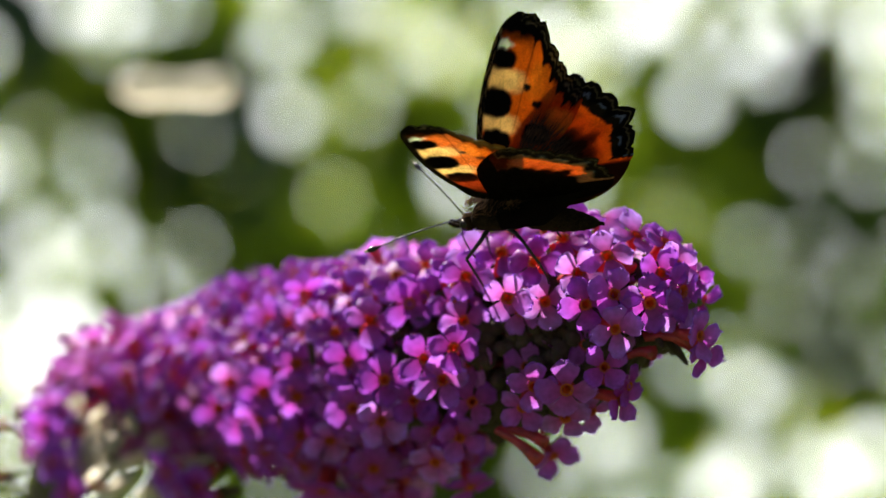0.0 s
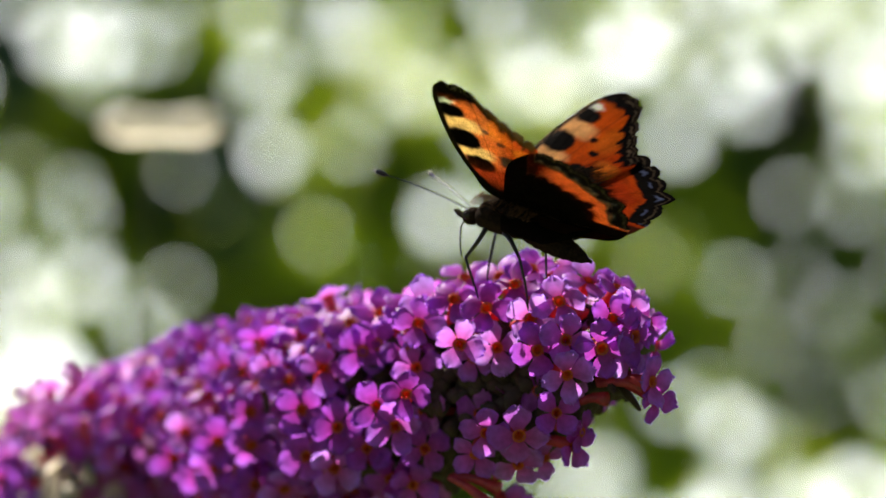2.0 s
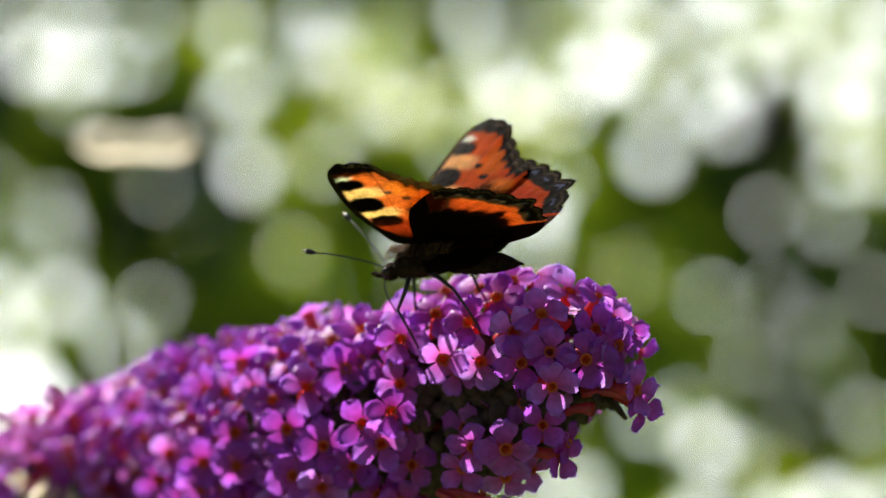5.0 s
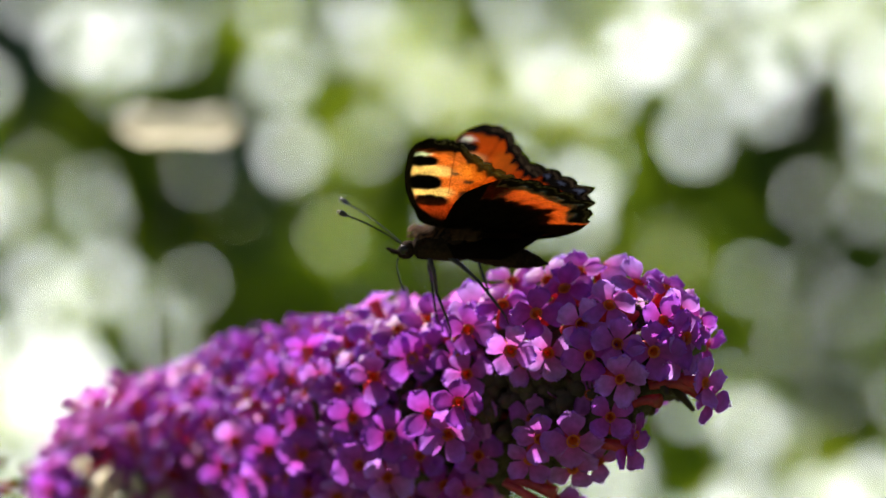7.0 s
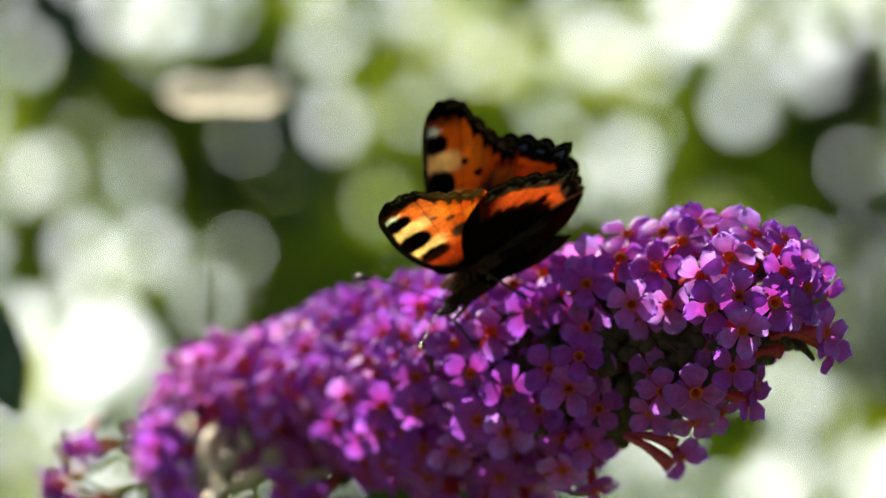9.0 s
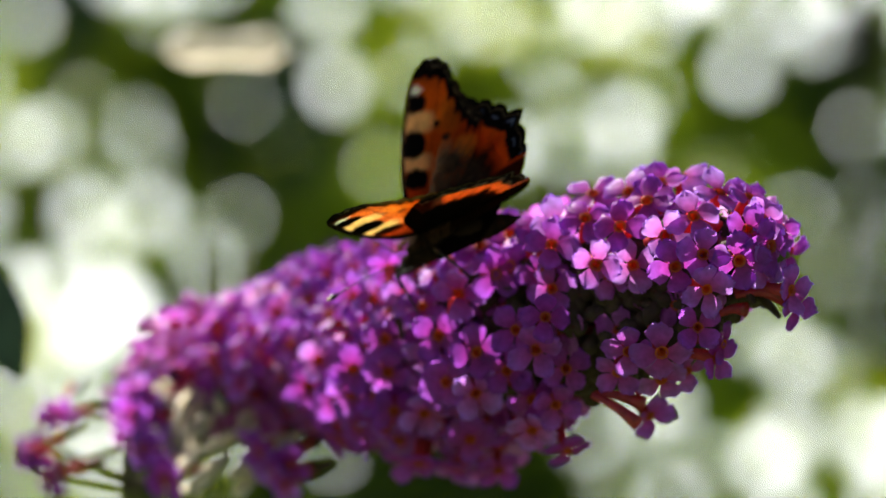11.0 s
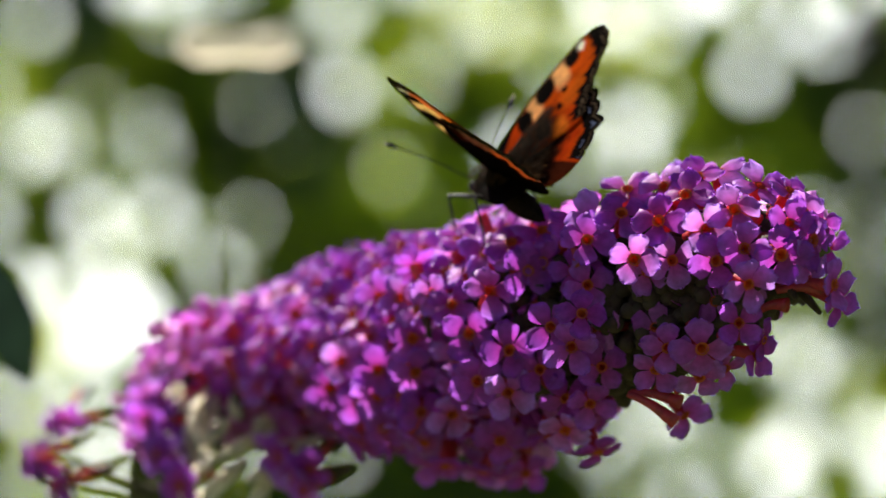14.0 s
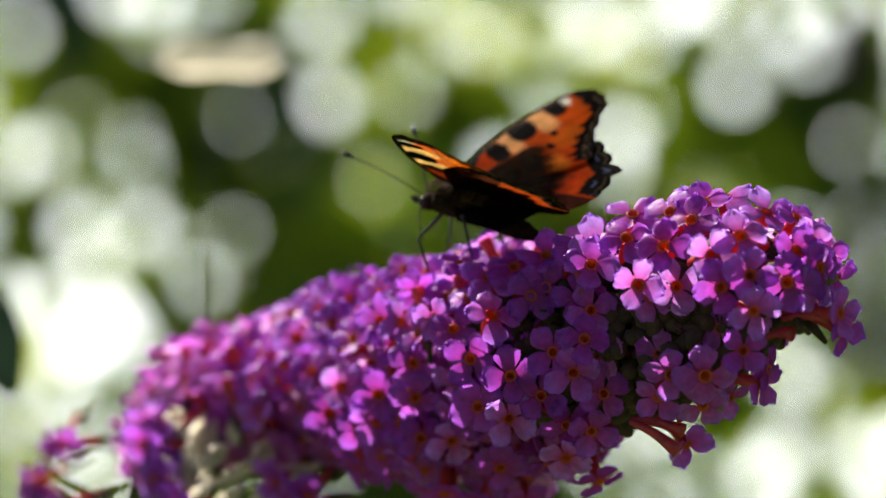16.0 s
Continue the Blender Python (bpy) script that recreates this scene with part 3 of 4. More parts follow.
WITHERED += [
    (-53.1, 60, -21.7, -49.5, 58, -23.4, 0.6), (-37.7, 49, -21.1, -40.3, 47.9, -23.8, 0.8), (-47.4, 58, -8.2, -49.4, 57, -13.6, 0.6),
    (-46.8, 57, -14.6, -47.8, 56, -20.4, 0.7), (-43.6, 55, -9.2, -42.2, 54, -12.2, 0.6)]
# side twigs: points in mm from the pivot
TWIGS = [
    (-46.1, 71.7, -24.7), (-56.1, 75, -24), (-61.8, 76, -22.7), (-67.2, 80, -20.3), (-71.6, 82.1, -17.8), (-71.1, 82.2, -13.5),
    (-56.5, 74, -20.4), (-59.3, 78.1, -17.7), (-63.8, 82.1, -14.6), (-71, 85.1, -14.5), (-54.7, 72, -25.5), (-67.2, 80, -23.7), (-74.3, 82, -22.9), (-75.1, 82.1, -18.6)]
SPRAY = [(TWIGS[0:6], 0.6), (TWIGS[6:10], 0.4), (TWIGS[10:14], 0.45)]
SPRAY_FLORETS = [
    (-75.1, 82.1, -19.9), (-70.7, 80, -24.5), (-71.2, 82.1, -15), (-55.9, 60.1, -13.7), (-55.4, 57, -18.9), (-56.4, 65.2, -9.4),
    (-51.8, 53, -20.8), (-33.5, 44.9, -21.7), (-32.2, 44, -19.2), (-36.5, 47, -17.4), (-53, 62, -10.5), (-52.5, 60, -16)]


def build_panicle():
    rng = random.Random(11)
    head = new("buddleia_panicle")
    head.location = PIVOT
    tagged(head, "purple buddleia flower spike with orange-throated florets", "flower")
    petal_meshes = [bare_mesh("petals", petals_shape(rng, rng.uniform(0.90, 1.02)), PETAL) for _ in range(24)]
    throat_mesh = bare_mesh("throat", throat_shape(), THROAT)
    tube_meshes = [bare_mesh("tube", tube_shape(b), TUBE) for b in (-1, 0.2, 1)]
    petal_shapes = [petals_shape(rng, 1.0, 7, 7) for _ in range(8)]
    inner_shapes = [petals_shape(rng, 0.95, 5, 5) for _ in range(8)]
    throat_v, tube_v = throat_shape(), tube_shape(0.5)
    stores = {"petals": [[], []], "tubes": [[], []], "throats": [[], []], "calyx": [[], []], "buds": [[], []]}
    placed = []

    def turned(p, out, spin):
        return Matrix.Translation(p) @ out.to_track_quat("Z", "Y").to_matrix().to_4x4() @ Matrix.Rotation(spin, 4, "Z")

    def floret(p, out, single, spin=None, size=1.0, shapes=petal_shapes):
        if spin is None:
            m = turned(p, out, rng.uniform(0, 6.28))
        else:
            lobe = Vector((math.cos(radians(spin)), 0, math.sin(radians(spin))))
            lobe = (lobe - out * lobe.dot(out)).normalized()
            m = Matrix.Translation(p) @ Matrix((lobe, out.cross(lobe), out)).transposed().to_4x4() @ Matrix.Scale(size * 1.10, 4)
        base = p - out * 7.6 * MM
        join(stores["calyx"], *sweep([p - out * 6.2 * MM, p - out * 8.0 * MM, base - out * 3 * MM], [0.8 * MM, 0.7 * MM, 0.3 * MM], 6))
        if single:
            f = new("floret", rng.choice(petal_meshes))
            f.parent, f.matrix_basis = head, m
            t = new("throat", throat_mesh)
            t.parent = f
            u = new("tube", rng.choice(tube_meshes))
            u.parent = f
        else:
            for key, (vs, fs) in (("petals", rng.choice(shapes)), ("tubes", tube_v), ("throats", throat_v)):
                join(stores[key], [m @ v for v in vs], fs)

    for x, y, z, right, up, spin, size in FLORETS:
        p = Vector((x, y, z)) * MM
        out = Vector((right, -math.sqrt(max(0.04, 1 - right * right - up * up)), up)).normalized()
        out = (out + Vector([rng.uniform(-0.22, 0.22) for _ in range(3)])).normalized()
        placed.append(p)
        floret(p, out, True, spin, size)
    singles = len(FLORETS)
    old_at = [(a[0] + (a[3] - a[0]) * u, a[2] + (a[5] - a[2]) * u) for a in WITHERED for u in (0.1, 0.5, 0.9)]      # where withered florets stand free
    for k in range(4600):
        s = rng.uniform(-3, 137)
        theta = rng.uniform(-180, 180)
        p0, d, r = axis_at(max(s, 0))
        p, out, d = on_head(s, theta, r)
        near = s < 46 and out.y < 0.25      # here each floret stands by itself
        if near or s < 44 and abs(theta) > 105:
            continue
        lump = noise.noise((s / 7.5, theta / 34, 2.6))
        top = abs(theta + 10) < 62
        if lump < -0.22 and -150 < theta < -60:
            continue
        r = r + (0.5 if top else -1.0) + rng.uniform(-2.4, 0.5) + (1.5 if top else 3.2) * lump - (1.4 if s < 46 else 0)
        if s < 6:
            r = r * math.sqrt(max(0.0, 1 - ((6 - s) / 14) ** 2))
        if abs(theta) > 140 and s < 60:
            r *= 0.86
        p, out, d = on_head(s, theta, r)
        if any((p - q).length < (3.2 if out.y > 0.2 else 3.7 if top else 4.4) * MM for q in placed):
            continue
        if s > 85 and abs(theta) > 122 or 90 < s < 116 and theta < -100:
            continue
        if s > 70 and out.y < 0.3 and any(math.hypot(p.x / MM - x, p.z / MM - z) < 3.6 for x, z in old_at):
            continue
        placed.append(p)
        radial = (out - d * max(0.15, (14 - s) / 14)).normalized()
        out = (radial + Vector([rng.uniform(-0.75, 0.75) for _ in range(3)])).normalized()
        if out.dot(radial) < 0.55:
            out = (out + radial).normalized()
        front = out.y < 0.35 and s < 110 and singles < 290
        singles += front
        floret(p, out, front)
    for k in range(1700):      # half-open florets deep inside, in shade
        s, theta = rng.uniform(4, 134), rng.uniform(-180, 180)
        p0, d, r = axis_at(s)
        p, out, d = on_head(s, theta, r - rng.uniform(4.5, 10.5))
        if s < 46 and out.y < 0.1 and (-100 < theta < -66 or r - (p - p0).length / MM < 7.5):      # a hollow between the upper and the lower clusters
            continue
        if s < 40 and abs(theta) > 130:
            continue
        floret(p, (out + Vector([rng.uniform(-0.5, 0.5) for _ in range(3)])).normalized(), False, None, 1.0, inner_shapes)
    for k in range(1500):      # calyces packed round the axis
        s, theta = rng.uniform(2, 50), rng.uniform(-180, 180)
        p0, d, r = axis_at(s)
        p, out, d = on_head(s, theta, max(2.0, r - rng.uniform(7.0, 12.0)))
        if abs(theta) < 62 or out.y > 0.1:
            p += out * 2.0 * MM
        way = (out + Vector([rng.uniform(-0.7, 0.7) for _ in range(3)])).normalized()
        join(stores["calyx"], *sweep([p - way * 4 * MM, p - way * 2 * MM, p, p + way * 0.8 * MM], [0.5 * MM, 1.0 * MM, 1.25 * MM, 0.6 * MM], 6))
    for k in range(70):      # green buds and short stalks near the axis
        s, theta = rng.uniform(6, 60), rng.uniform(-180, 180)
        p0, d, r = axis_at(s)
        p, out, d = on_head(s, theta, r - rng.uniform(7.5, 10))
        join(stores["buds"], *sweep([p - out * 6 * MM, p - out * 2 * MM, p - out * 0.6 * MM, p], [0.4 * MM, 0.6 * MM, 0.7 * MM, 0.2 * MM], 6))
    for x0, y0, z0, x1, y1, z1 in TUBES:      # long bare corolla tubes at the rim
        a, b = Vector((x0, y0, z0)) * MM, Vector((x1, y1, z1)) * MM
        mesh_part("long_tube", *sweep(smooth([a, a.lerp(b, 0.5) + Vector((0, 0, 0.0004)), b], 3), [x * MM for x in (0.45, 0.5, 0.55, 0.62, 0.7, 0.85, 1.0)], 9), TUBE, head)
    # withered florets at the foot of the spike
    for x0, y0, z0, x1, y1, z1, r in WITHERED:
        a, b = Vector((x0, y0, z0)) * MM, Vector((x1, y1, z1)) * MM
        sag = Vector((rng.uniform(-0.5, 0.5), -0.5, rng.uniform(-0.6, 0.2))) * MM
        limb = smooth([a, a.lerp(b, 0.35) + sag, a.lerp(b, 0.7) + sag * 0.6, b], 4)
        way = b - a
        old = [[], []]
        for k in range(3):      # limp, curled strips of the old corolla
            lv, lf = leaf_shape(way.length * rng.uniform(0.85, 1.25), r * rng.uniform(2.2, 3.0) * MM, 9, 0.35, rng.uniform(-0.22, 0.3), 0.45)
            ahead = way.normalized()
            face = Vector((rng.uniform(-0.6, 0.4), -0.8, rng.uniform(-0.3, 0.5)))
            face = (face - ahead * face.dot(ahead)).normalized()
            turn = Matrix((ahead, face.cross(ahead), face)).transposed() @ Euler((0, rng.uniform(-0.12, 0.12), rng.uniform(-0.15, 0.15))).to_matrix()
            join(old, [turn @ v + a + sag * k * 0.5 for v in lv], lf)
        join(old, *sweep(limb[:7], [r * 0.35 * MM] * 7, 7))
        mesh_part("withered_floret", *old, WITHERED_PETAL, head, "pale beige withered floret")
    # a loose side spray beside the foot
    spray = [[], []]
    for pts, r0 in SPRAY:
        limb = smooth([Vector(p) * MM for p in pts], 5)
        join(spray, *sweep(limb, [(r0 * (1 - 0.5 * i / len(limb))) * MM for i in range(len(limb))], 8))
    mesh_part("side_twig", *spray, CALYX, head, "dark thin side twig")
    for x, y, z in SPRAY_FLORETS:
        for _ in range(2):
            p = Vector((x, y, z)) * MM + Vector([rng.uniform(-1.3, 1.3) for _ in range(3)]) * MM
            floret(p, Vector((rng.uniform(-1, -0.2), rng.uniform(-0.9, -0.2), rng.uniform(-0.5, 0.3))).normalized(), True)
    tagged(mesh_part("floret_mass", *stores["petals"], PETAL_JOINED, head), kind="stuff")
    tagged(mesh_part("tube_mass", *stores["tubes"], TUBE, head), kind="stuff")
    tagged(mesh_part("throat_mass", *stores["throats"], THROAT, head), kind="stuff")
    tagged(mesh_part("calyx_mass", *stores["calyx"], CALYX, head), "brown-green calyces and short stalks", kind="stuff")
    tagged(mesh_part("bud_mass", *stores["buds"], CALYX, head), "small green buds and stalks", kind="stuff")
    ends = [AX[0] + (AX[0] - AX[1]) * 0.3, *AX[:-1]]
    low = AX[-2]
    ends += [low + Vector((-0.008, 0.010, -0.010)), low + Vector((-0.006, 0.02, -0.05)), low + Vector((0.0, 0.03, -0.16)), low + Vector((0.01, 0.06, -0.6)), Vector((-0.03, 0.20, -1.40))]
    pts = smooth(ends, 5)
    mesh_part("stalk", *sweep(pts, [(0.9 + 2.4 * min(1, i / 45)) * MM for i in range(len(pts))], 10), STEM, head, "green square-ribbed stalk")
    return head


panicle = build_panicle()


# ---- near growth behind the blossom ----
DRY_AT = Vector((-0.046, EYE_Y + 0.774, 0))


def build_dry_leaf():
    """A pale dry leaf, seen from its edge, on a thin upright twig."""
    plant = new("dry_plant")
    plant.location = DRY_AT
    tagged(plant, "pale dry curled leaf on a thin grey twig", "plant")
    pts = smooth([(0.03, 0.03, -0.02), (0.012, 0.02, 0.7), (0.001, 0.01, 1.30), (0.001, 0.0, 1.4255)], 6)
    mesh_part("twig", *sweep(pts, [(0.5 - 0.012 * i) * MM for i in range(len(pts))], 8), STEM, plant)
    vs, fs = [], []
    for i in range(13):      # rolled into a shallow trough
        u = i / 12
        w = (3.4 + 0.4 * math.sin(u * 9)) * min(1, 0.55 + 3 * u, 0.55 + 3 * (1 - u))
        for k in range(7):
            a = radians(-105 + 35 * k)
            vs.append(Vector((-0.0075 + 0.0215 * u, -w * math.cos(a) * MM, 1.4285 + (w * math.sin(a) * 0.9 - 0.6 * math.sin(u * 3)) * MM)))
    for i in range(12):
        for k in range(6):
            fs.append((i * 7 + k, i * 7 + k + 7, i * 7 + k + 8, i * 7 + k + 1))
    mesh_part("leaf", vs, fs, LEAF_DRY, plant, "pale beige rolled dry leaf")
    return plant


def build_near_sprig():
    """A dark leafy sprig beside the view."""
    sprig = new("sprig")
    sprig.location = (-0.079, EYE_Y + 0.72, 0)
    tagged(sprig, "thin sprig with dark green leaves", "plant")
    pts = smooth([(-0.03, 0.02, -0.02), (-0.02, 0.01, 0.8), (-0.008, 0.0, 1.34), (-0.004, 0, 1.40)], 6)
    mesh_part("twig", *sweep(pts, [(1.6 - 0.05 * i) * MM for i in range(len(pts))], 8), BARK, sprig)
    for z, way, size in ((1.393, 68, 0.024), (1.40, 150, 0.022), (1.372, 200, 0.022), (1.35, 150, 0.024), (1.33, 210, 0.022)):
        vs, fs = leaf_shape(size, size * 0.45, 8, 0.25, 0.15, 0.03)
        turn = Matrix.Rotation(radians(way), 3, "Y") @ Matrix.Rotation(radians(70), 3, "X")
        mesh_part("leaf", [turn @ v + Vector((-0.004, 0, z)) for v in vs], fs, LEAF_SHADE, sprig)


def build_spent_head():
    """A dark withered flower head on a twig, before the hedge."""
    rng = random.Random(31)
    x, y, z = SPENT_AT
    head = new("spent_flower_head")
    head.location = (x, y, 0)
    tagged(head, "dark brown withered flower head on a thin twig", "flower")
    pts = smooth([(0.05, 0.05, -0.02), (0.03, 0.03, 0.8), (0.008, 0.0, z - 0.03), (0, 0, z + 0.012)], 6)
    mesh_part("twig", *sweep(pts, [(2.0 - 0.05 * i) * MM for i in range(len(pts))], 8), SPENT, head)
    store = [[], []]
    for k in range(420):
        u = k / 420
        a = k * 2.4
        r = 0.019 * (1 - 0.6 * u) * rng.uniform(0.4, 1.1)
        p = Vector((r * math.cos(a), r * math.sin(a), z - 0.026 + 0.052 * u))
        way = Vector((math.cos(a), math.sin(a), 0.5)).normalized()
        join(store, *sweep([p, p + way * 0.002, p + way * 0.004, p + way * 0.005], [0.0012, 0.0019, 0.0015, 0.0003], 6))
    tagged(mesh_part("capsule_mass", *store, SPENT, head, "dark seed capsules"), kind="stuff")


SPENT_AT = (0.244, EYE_Y + 2.5, EYE_Z + 0.108)
build_spent_head()
dry_plant = build_dry_leaf()
build_near_sprig()


# ---- the butterfly ----
# wing outlines: degrees from straight out (forward is positive on the forewing, backward on the hindwing), mm from the hinge
FOREWING = [(62, 3.2), (44, 5.3), (38.5, 6.4), (31.0, 9.7), (24.4, 13.8), (18.8, 18.1), (15.1, 21.8), (12.2, 23.7), (8.3, 25.0), (5.5, 25.1), (1.9, 24.7),
            (-1.8, 24.3), (-3.4, 22.9), (-8, 21.3), (-13.9, 19.6), (-19.9, 18.7), (-25, 18.4), (-28.3, 17.9), (-31.6, 15.3), (-34.4, 11.5),
            (-37.6, 8.2), (-47, 5.0)]
HINDWING = [(4, 2.6), (8.2, 4.2), (10.7, 8.1), (14.3, 11.3), (21.6, 14.9), (26.6, 17.5), (35.5, 19.3), (44.6, 20.0), (52.4, 20.5), (59, 21.0),
            (62.8, 22.1), (66, 20.9), (73.3, 20.1), (76.8, 19.6), (82, 18.4), (87, 16.8), (91, 15.0), (95, 12.6), (99, 9.2), (104, 5)]


# black spots of the forewing: forward, outward, half sizes, soft edge, mm
FORE_SPOTS = [
    (3.4, 12.6, 2.4, 1.9, 0.25), (2.0, 7.8, 2.1, 1.4, 0.25), (4.1, 18.5, 2.2, 1.4, 0.35), (-3.3, 9.7, 1.85, 1.4, 0.25),
    (-0.6, 15.4, 0.55, 0.5, 0.2), (-2.4, 13.5, 0.65, 0.55, 0.2)]


def soft_box(x, y, cx, cy, hx, hy, edge=0.35, power=3.0):
    d = (np.abs((x - cx) / hx) ** power + np.abs((y - cy) / hy) ** power) ** (1 / power)
    return np.clip((1 - d) * min(hx, hy) / edge + 0.5, 0, 1)


def step(x, edge, soft):
    return np.clip((x - edge) / soft + 0.5, 0, 1)


def paint(base, colour, mask):
    return base * (1 - mask[:, None]) + np.array(colour)[None, :] * mask[:, None]


ORANGE, DEEP, YELLOW = (0.58, 0.080, 0.004), (0.46, 0.040, 0.003), (0.82, 0.41, 0.17)
BLACK, BROWN, BLUE, BUFF, WHITE = (0.005, 0.0035, 0.003), (0.018, 0.007, 0.003), (0.13, 0.15, 0.27), (0.16, 0.105, 0.065), (0.80, 0.78, 0.70)


def build_wing(name, outline, side, hind, parent):
    nu, nv = 190, 96
    ang = np.array([a for a, r in outline])
    rad = np.array([r for a, r in outline])
    sign = -1.0 if hind else 1.0
    order = np.argsort(ang)
    lo, hi = ang.min(), ang.max()
    al = np.linspace(lo, hi, nu)
    R = np.interp(al, ang[order], rad[order])
    kern = np.ones(3) / 3
    R[2:-2] = np.convolve(R, kern, "same")[2:-2]
    # scalloped, frayed outer margin
    if hind:
        outer = np.clip((al - 24) / 4, 0, 1) * np.clip((79 - al) / 3, 0, 1)
        teeth = np.abs(np.sin((al - 26) / 52 * math.pi * 6.5)) ** 0.7
    else:
        outer = np.clip((9 - al) / 3, 0, 1) * np.clip((al + 29) / 2, 0, 1)
        teeth = np.abs(np.sin((al + 28) / 36 * math.pi * 6.5)) ** 0.7
    fray = np.array([noise.noise((a * 2.3, 7.1 if hind else 1.7, side)) for a in al])
    nibble = np.array([noise.noise((a * 0.9, 4.1 if hind else 6.7, 2 * side)) for a in al])
    R = R + outer * (0.72 * (teeth - 0.6) + 0.24 * fray + 0.26 * nibble)
    V = np.linspace(0, 1, nv) ** 0.85
    A, VV = np.meshgrid(np.radians(al), V, indexing="ij")
    RR = np.repeat(R[:, None], nv, 1)
    r = RR * VV
    f, o = sign * np.sin(A) * r, np.cos(A) * r
    f, o, r, RR, deg = f.ravel(), o.ravel(), r.ravel(), RR.ravel(), np.degrees(A).ravel()
    wob = np.array([noise.noise((x * 1.1, y * 1.1, 3.0)) for x, y in zip(f, o)])
    wob2 = np.array([noise.noise((x * 1.1, y * 1.1, 9.0)) for x, y in zip(f, o)])
    fine = np.array([noise.noise((x * 4.0, y * 4.0, 5.0)) for x, y in zip(f, o)])
    x, y = f + 0.30 * wob + 0.10 * fine, o + 0.30 * wob2
    outer_v = np.repeat(outer[:, None], nv, 1).ravel()
    margin = np.where(outer_v > 0.02, (RR - r) + (1 - outer_v) * 6, 9.0)
    m = margin + 0.35 * wob + 0.15 * fine
    if hind:
        col = np.tile(np.array(ORANGE), (len(f), 1))
        col = paint(col, DEEP, 0.35 + 0.65 * step(m, 4.4, 2.0))
        col = paint(col, BROWN, 0.18 * step(wob2 + 0.4 * fine, 0.25, 0.5))
        wide = 7.1 - 1.6 * np.clip((deg - 45) / 30, 0, 1) + 0.7 * wob
        col = paint(col, BROWN, step(m, wide + 0.9, 1.2) * 0.9)
        col = paint(col, (0.34, 0.034, 0.004), step(-deg, -38 - 2 * wob, 7.0) * step(r, 4.5, 2.0) * step(m, 2.9, 0.5))
        col = paint(col, (0.028, 0.013, 0.006), step(m, wide + 1.2, 1.0) * step(-r, -12.5, 4.0) * step(deg, 34, 14) * 0.85)
        lobes = np.abs(np.sin((deg - 26) / 52 * math.pi * 6.5))
        col = paint(col, BLACK, step(-(m - 0.9 * lobes), -2.9, 0.35))
        col = paint(col, BLUE, np.clip(1 - np.abs(m - 2.1) / 0.34, 0, 1) ** 0.6 * step(lobes, 0.80, 0.2))
        col = paint(col, BUFF, np.clip(1 - np.abs(m - 0.85) / 0.22, 0, 1) * 0.7)
        veins = np.sin((deg - 26) / 52 * math.pi * 6.5)
        col = paint(col, BLACK, np.clip(1 - np.abs(veins) * r * 0.11 / 0.10, 0, 1) * 0.22 * step(r, 5, 2))
        ridge = np.clip(1 - np.abs(veins) * r * 0.11 / 0.3, 0, 1)
    else:
        col = np.tile(np.array(ORANGE), (len(f), 1))
        col = paint(col, DEEP, step(-x, 3.5, 3.0) * 0.6)
        col = paint(col, DEEP, step(-o, -8.0, 4.0) * 0.8)
        col = paint(col, BROWN, step(-(o - 0.7 * np.clip(-x - 1, 0, 6)), -3.2 - 0.6 * wob, 1.8) * 0.92)
        col = paint(col, YELLOW, soft_box(x, y, 3.5, 15.8, 3.3, 1.55, 0.9))
        col = paint(col, YELLOW, soft_box(x, y, 2.6, 10.1, 2.9, 1.35, 0.7))
        col = paint(col, (0.72, 0.17, 0.012), soft_box(x, y, -2.6, 16.5, 1.8, 2.6, 1.2) * 0.55)
        col = paint(col, (0.74, 0.22, 0.02), soft_box(x, y, -6.0, 12.0, 1.8, 1.6, 0.8) * 0.7)
        for cx, cy, hx, hy, edge in FORE_SPOTS:
            col = paint(col, BLACK, soft_box(x, y, cx, cy, hx, hy, edge, 2.6))
        veins = np.sin((deg + 28) / 36 * math.pi * 6.5)
        line = np.clip(1 - np.abs(veins) * r * 0.09 / 0.13, 0, 1) * step(r, 9.5, 1)
        col = paint(col, BLACK, line * 0.5)
        ridge = np.clip(1 - np.abs(veins) * r * 0.09 / 0.25, 0, 1)
        col = paint(col, BLACK, step(-(m - 0.7 * (1 - np.abs(veins))), -2.5, 0.4))
        col = paint(col, BLACK, step(r, 22.2 + 0.5 * wob, 0.8) * step(deg, -1.0, 2.0))
        col = paint(col, WHITE, soft_box(x, y, 4.3, 20.4, 1.35, 0.62, 0.25, 2))
        col = paint(col, BUFF, np.clip(1 - np.abs(m - 1.25) / 0.28, 0, 1) * step(np.abs(veins), 0.45, 0.3) * 0.9)
        col = paint(col, BUFF, np.clip(1 - np.abs(m - 0.45) / 0.2, 0, 1) * 0.6)
        edge = np.radians(np.interp(r, [6.4, 9.7, 13.8, 18.1, 21.8], [38.5, 31.0, 24.4, 18.8, 15.1]) - deg) * r
        col = paint(col, BLACK, step(-edge, -0.95, 0.3))
        col = paint(col, YELLOW, step(-edge, -0.9, 0.2) * step(fine, 0.3, 0.1) * step(r, 8, 2) * 0.6)
    speck = 1 + 0.12 * fine
    col = col * speck[:, None]
    camber = 0.00055 * (o / 20) * np.sin(np.clip((r / RR), 0, 1) * math.pi) * 1000
    z = camber * (0.9 if not hind else 0.7) + 0.015 * ridge + 0.03 * wob + (0.30 if not hind else -0.05)
    # the underside: straw-coloured and brown, its margin dark
    straw = np.tile(np.array((0.78, 0.45, 0.38)), (len(f), 1))
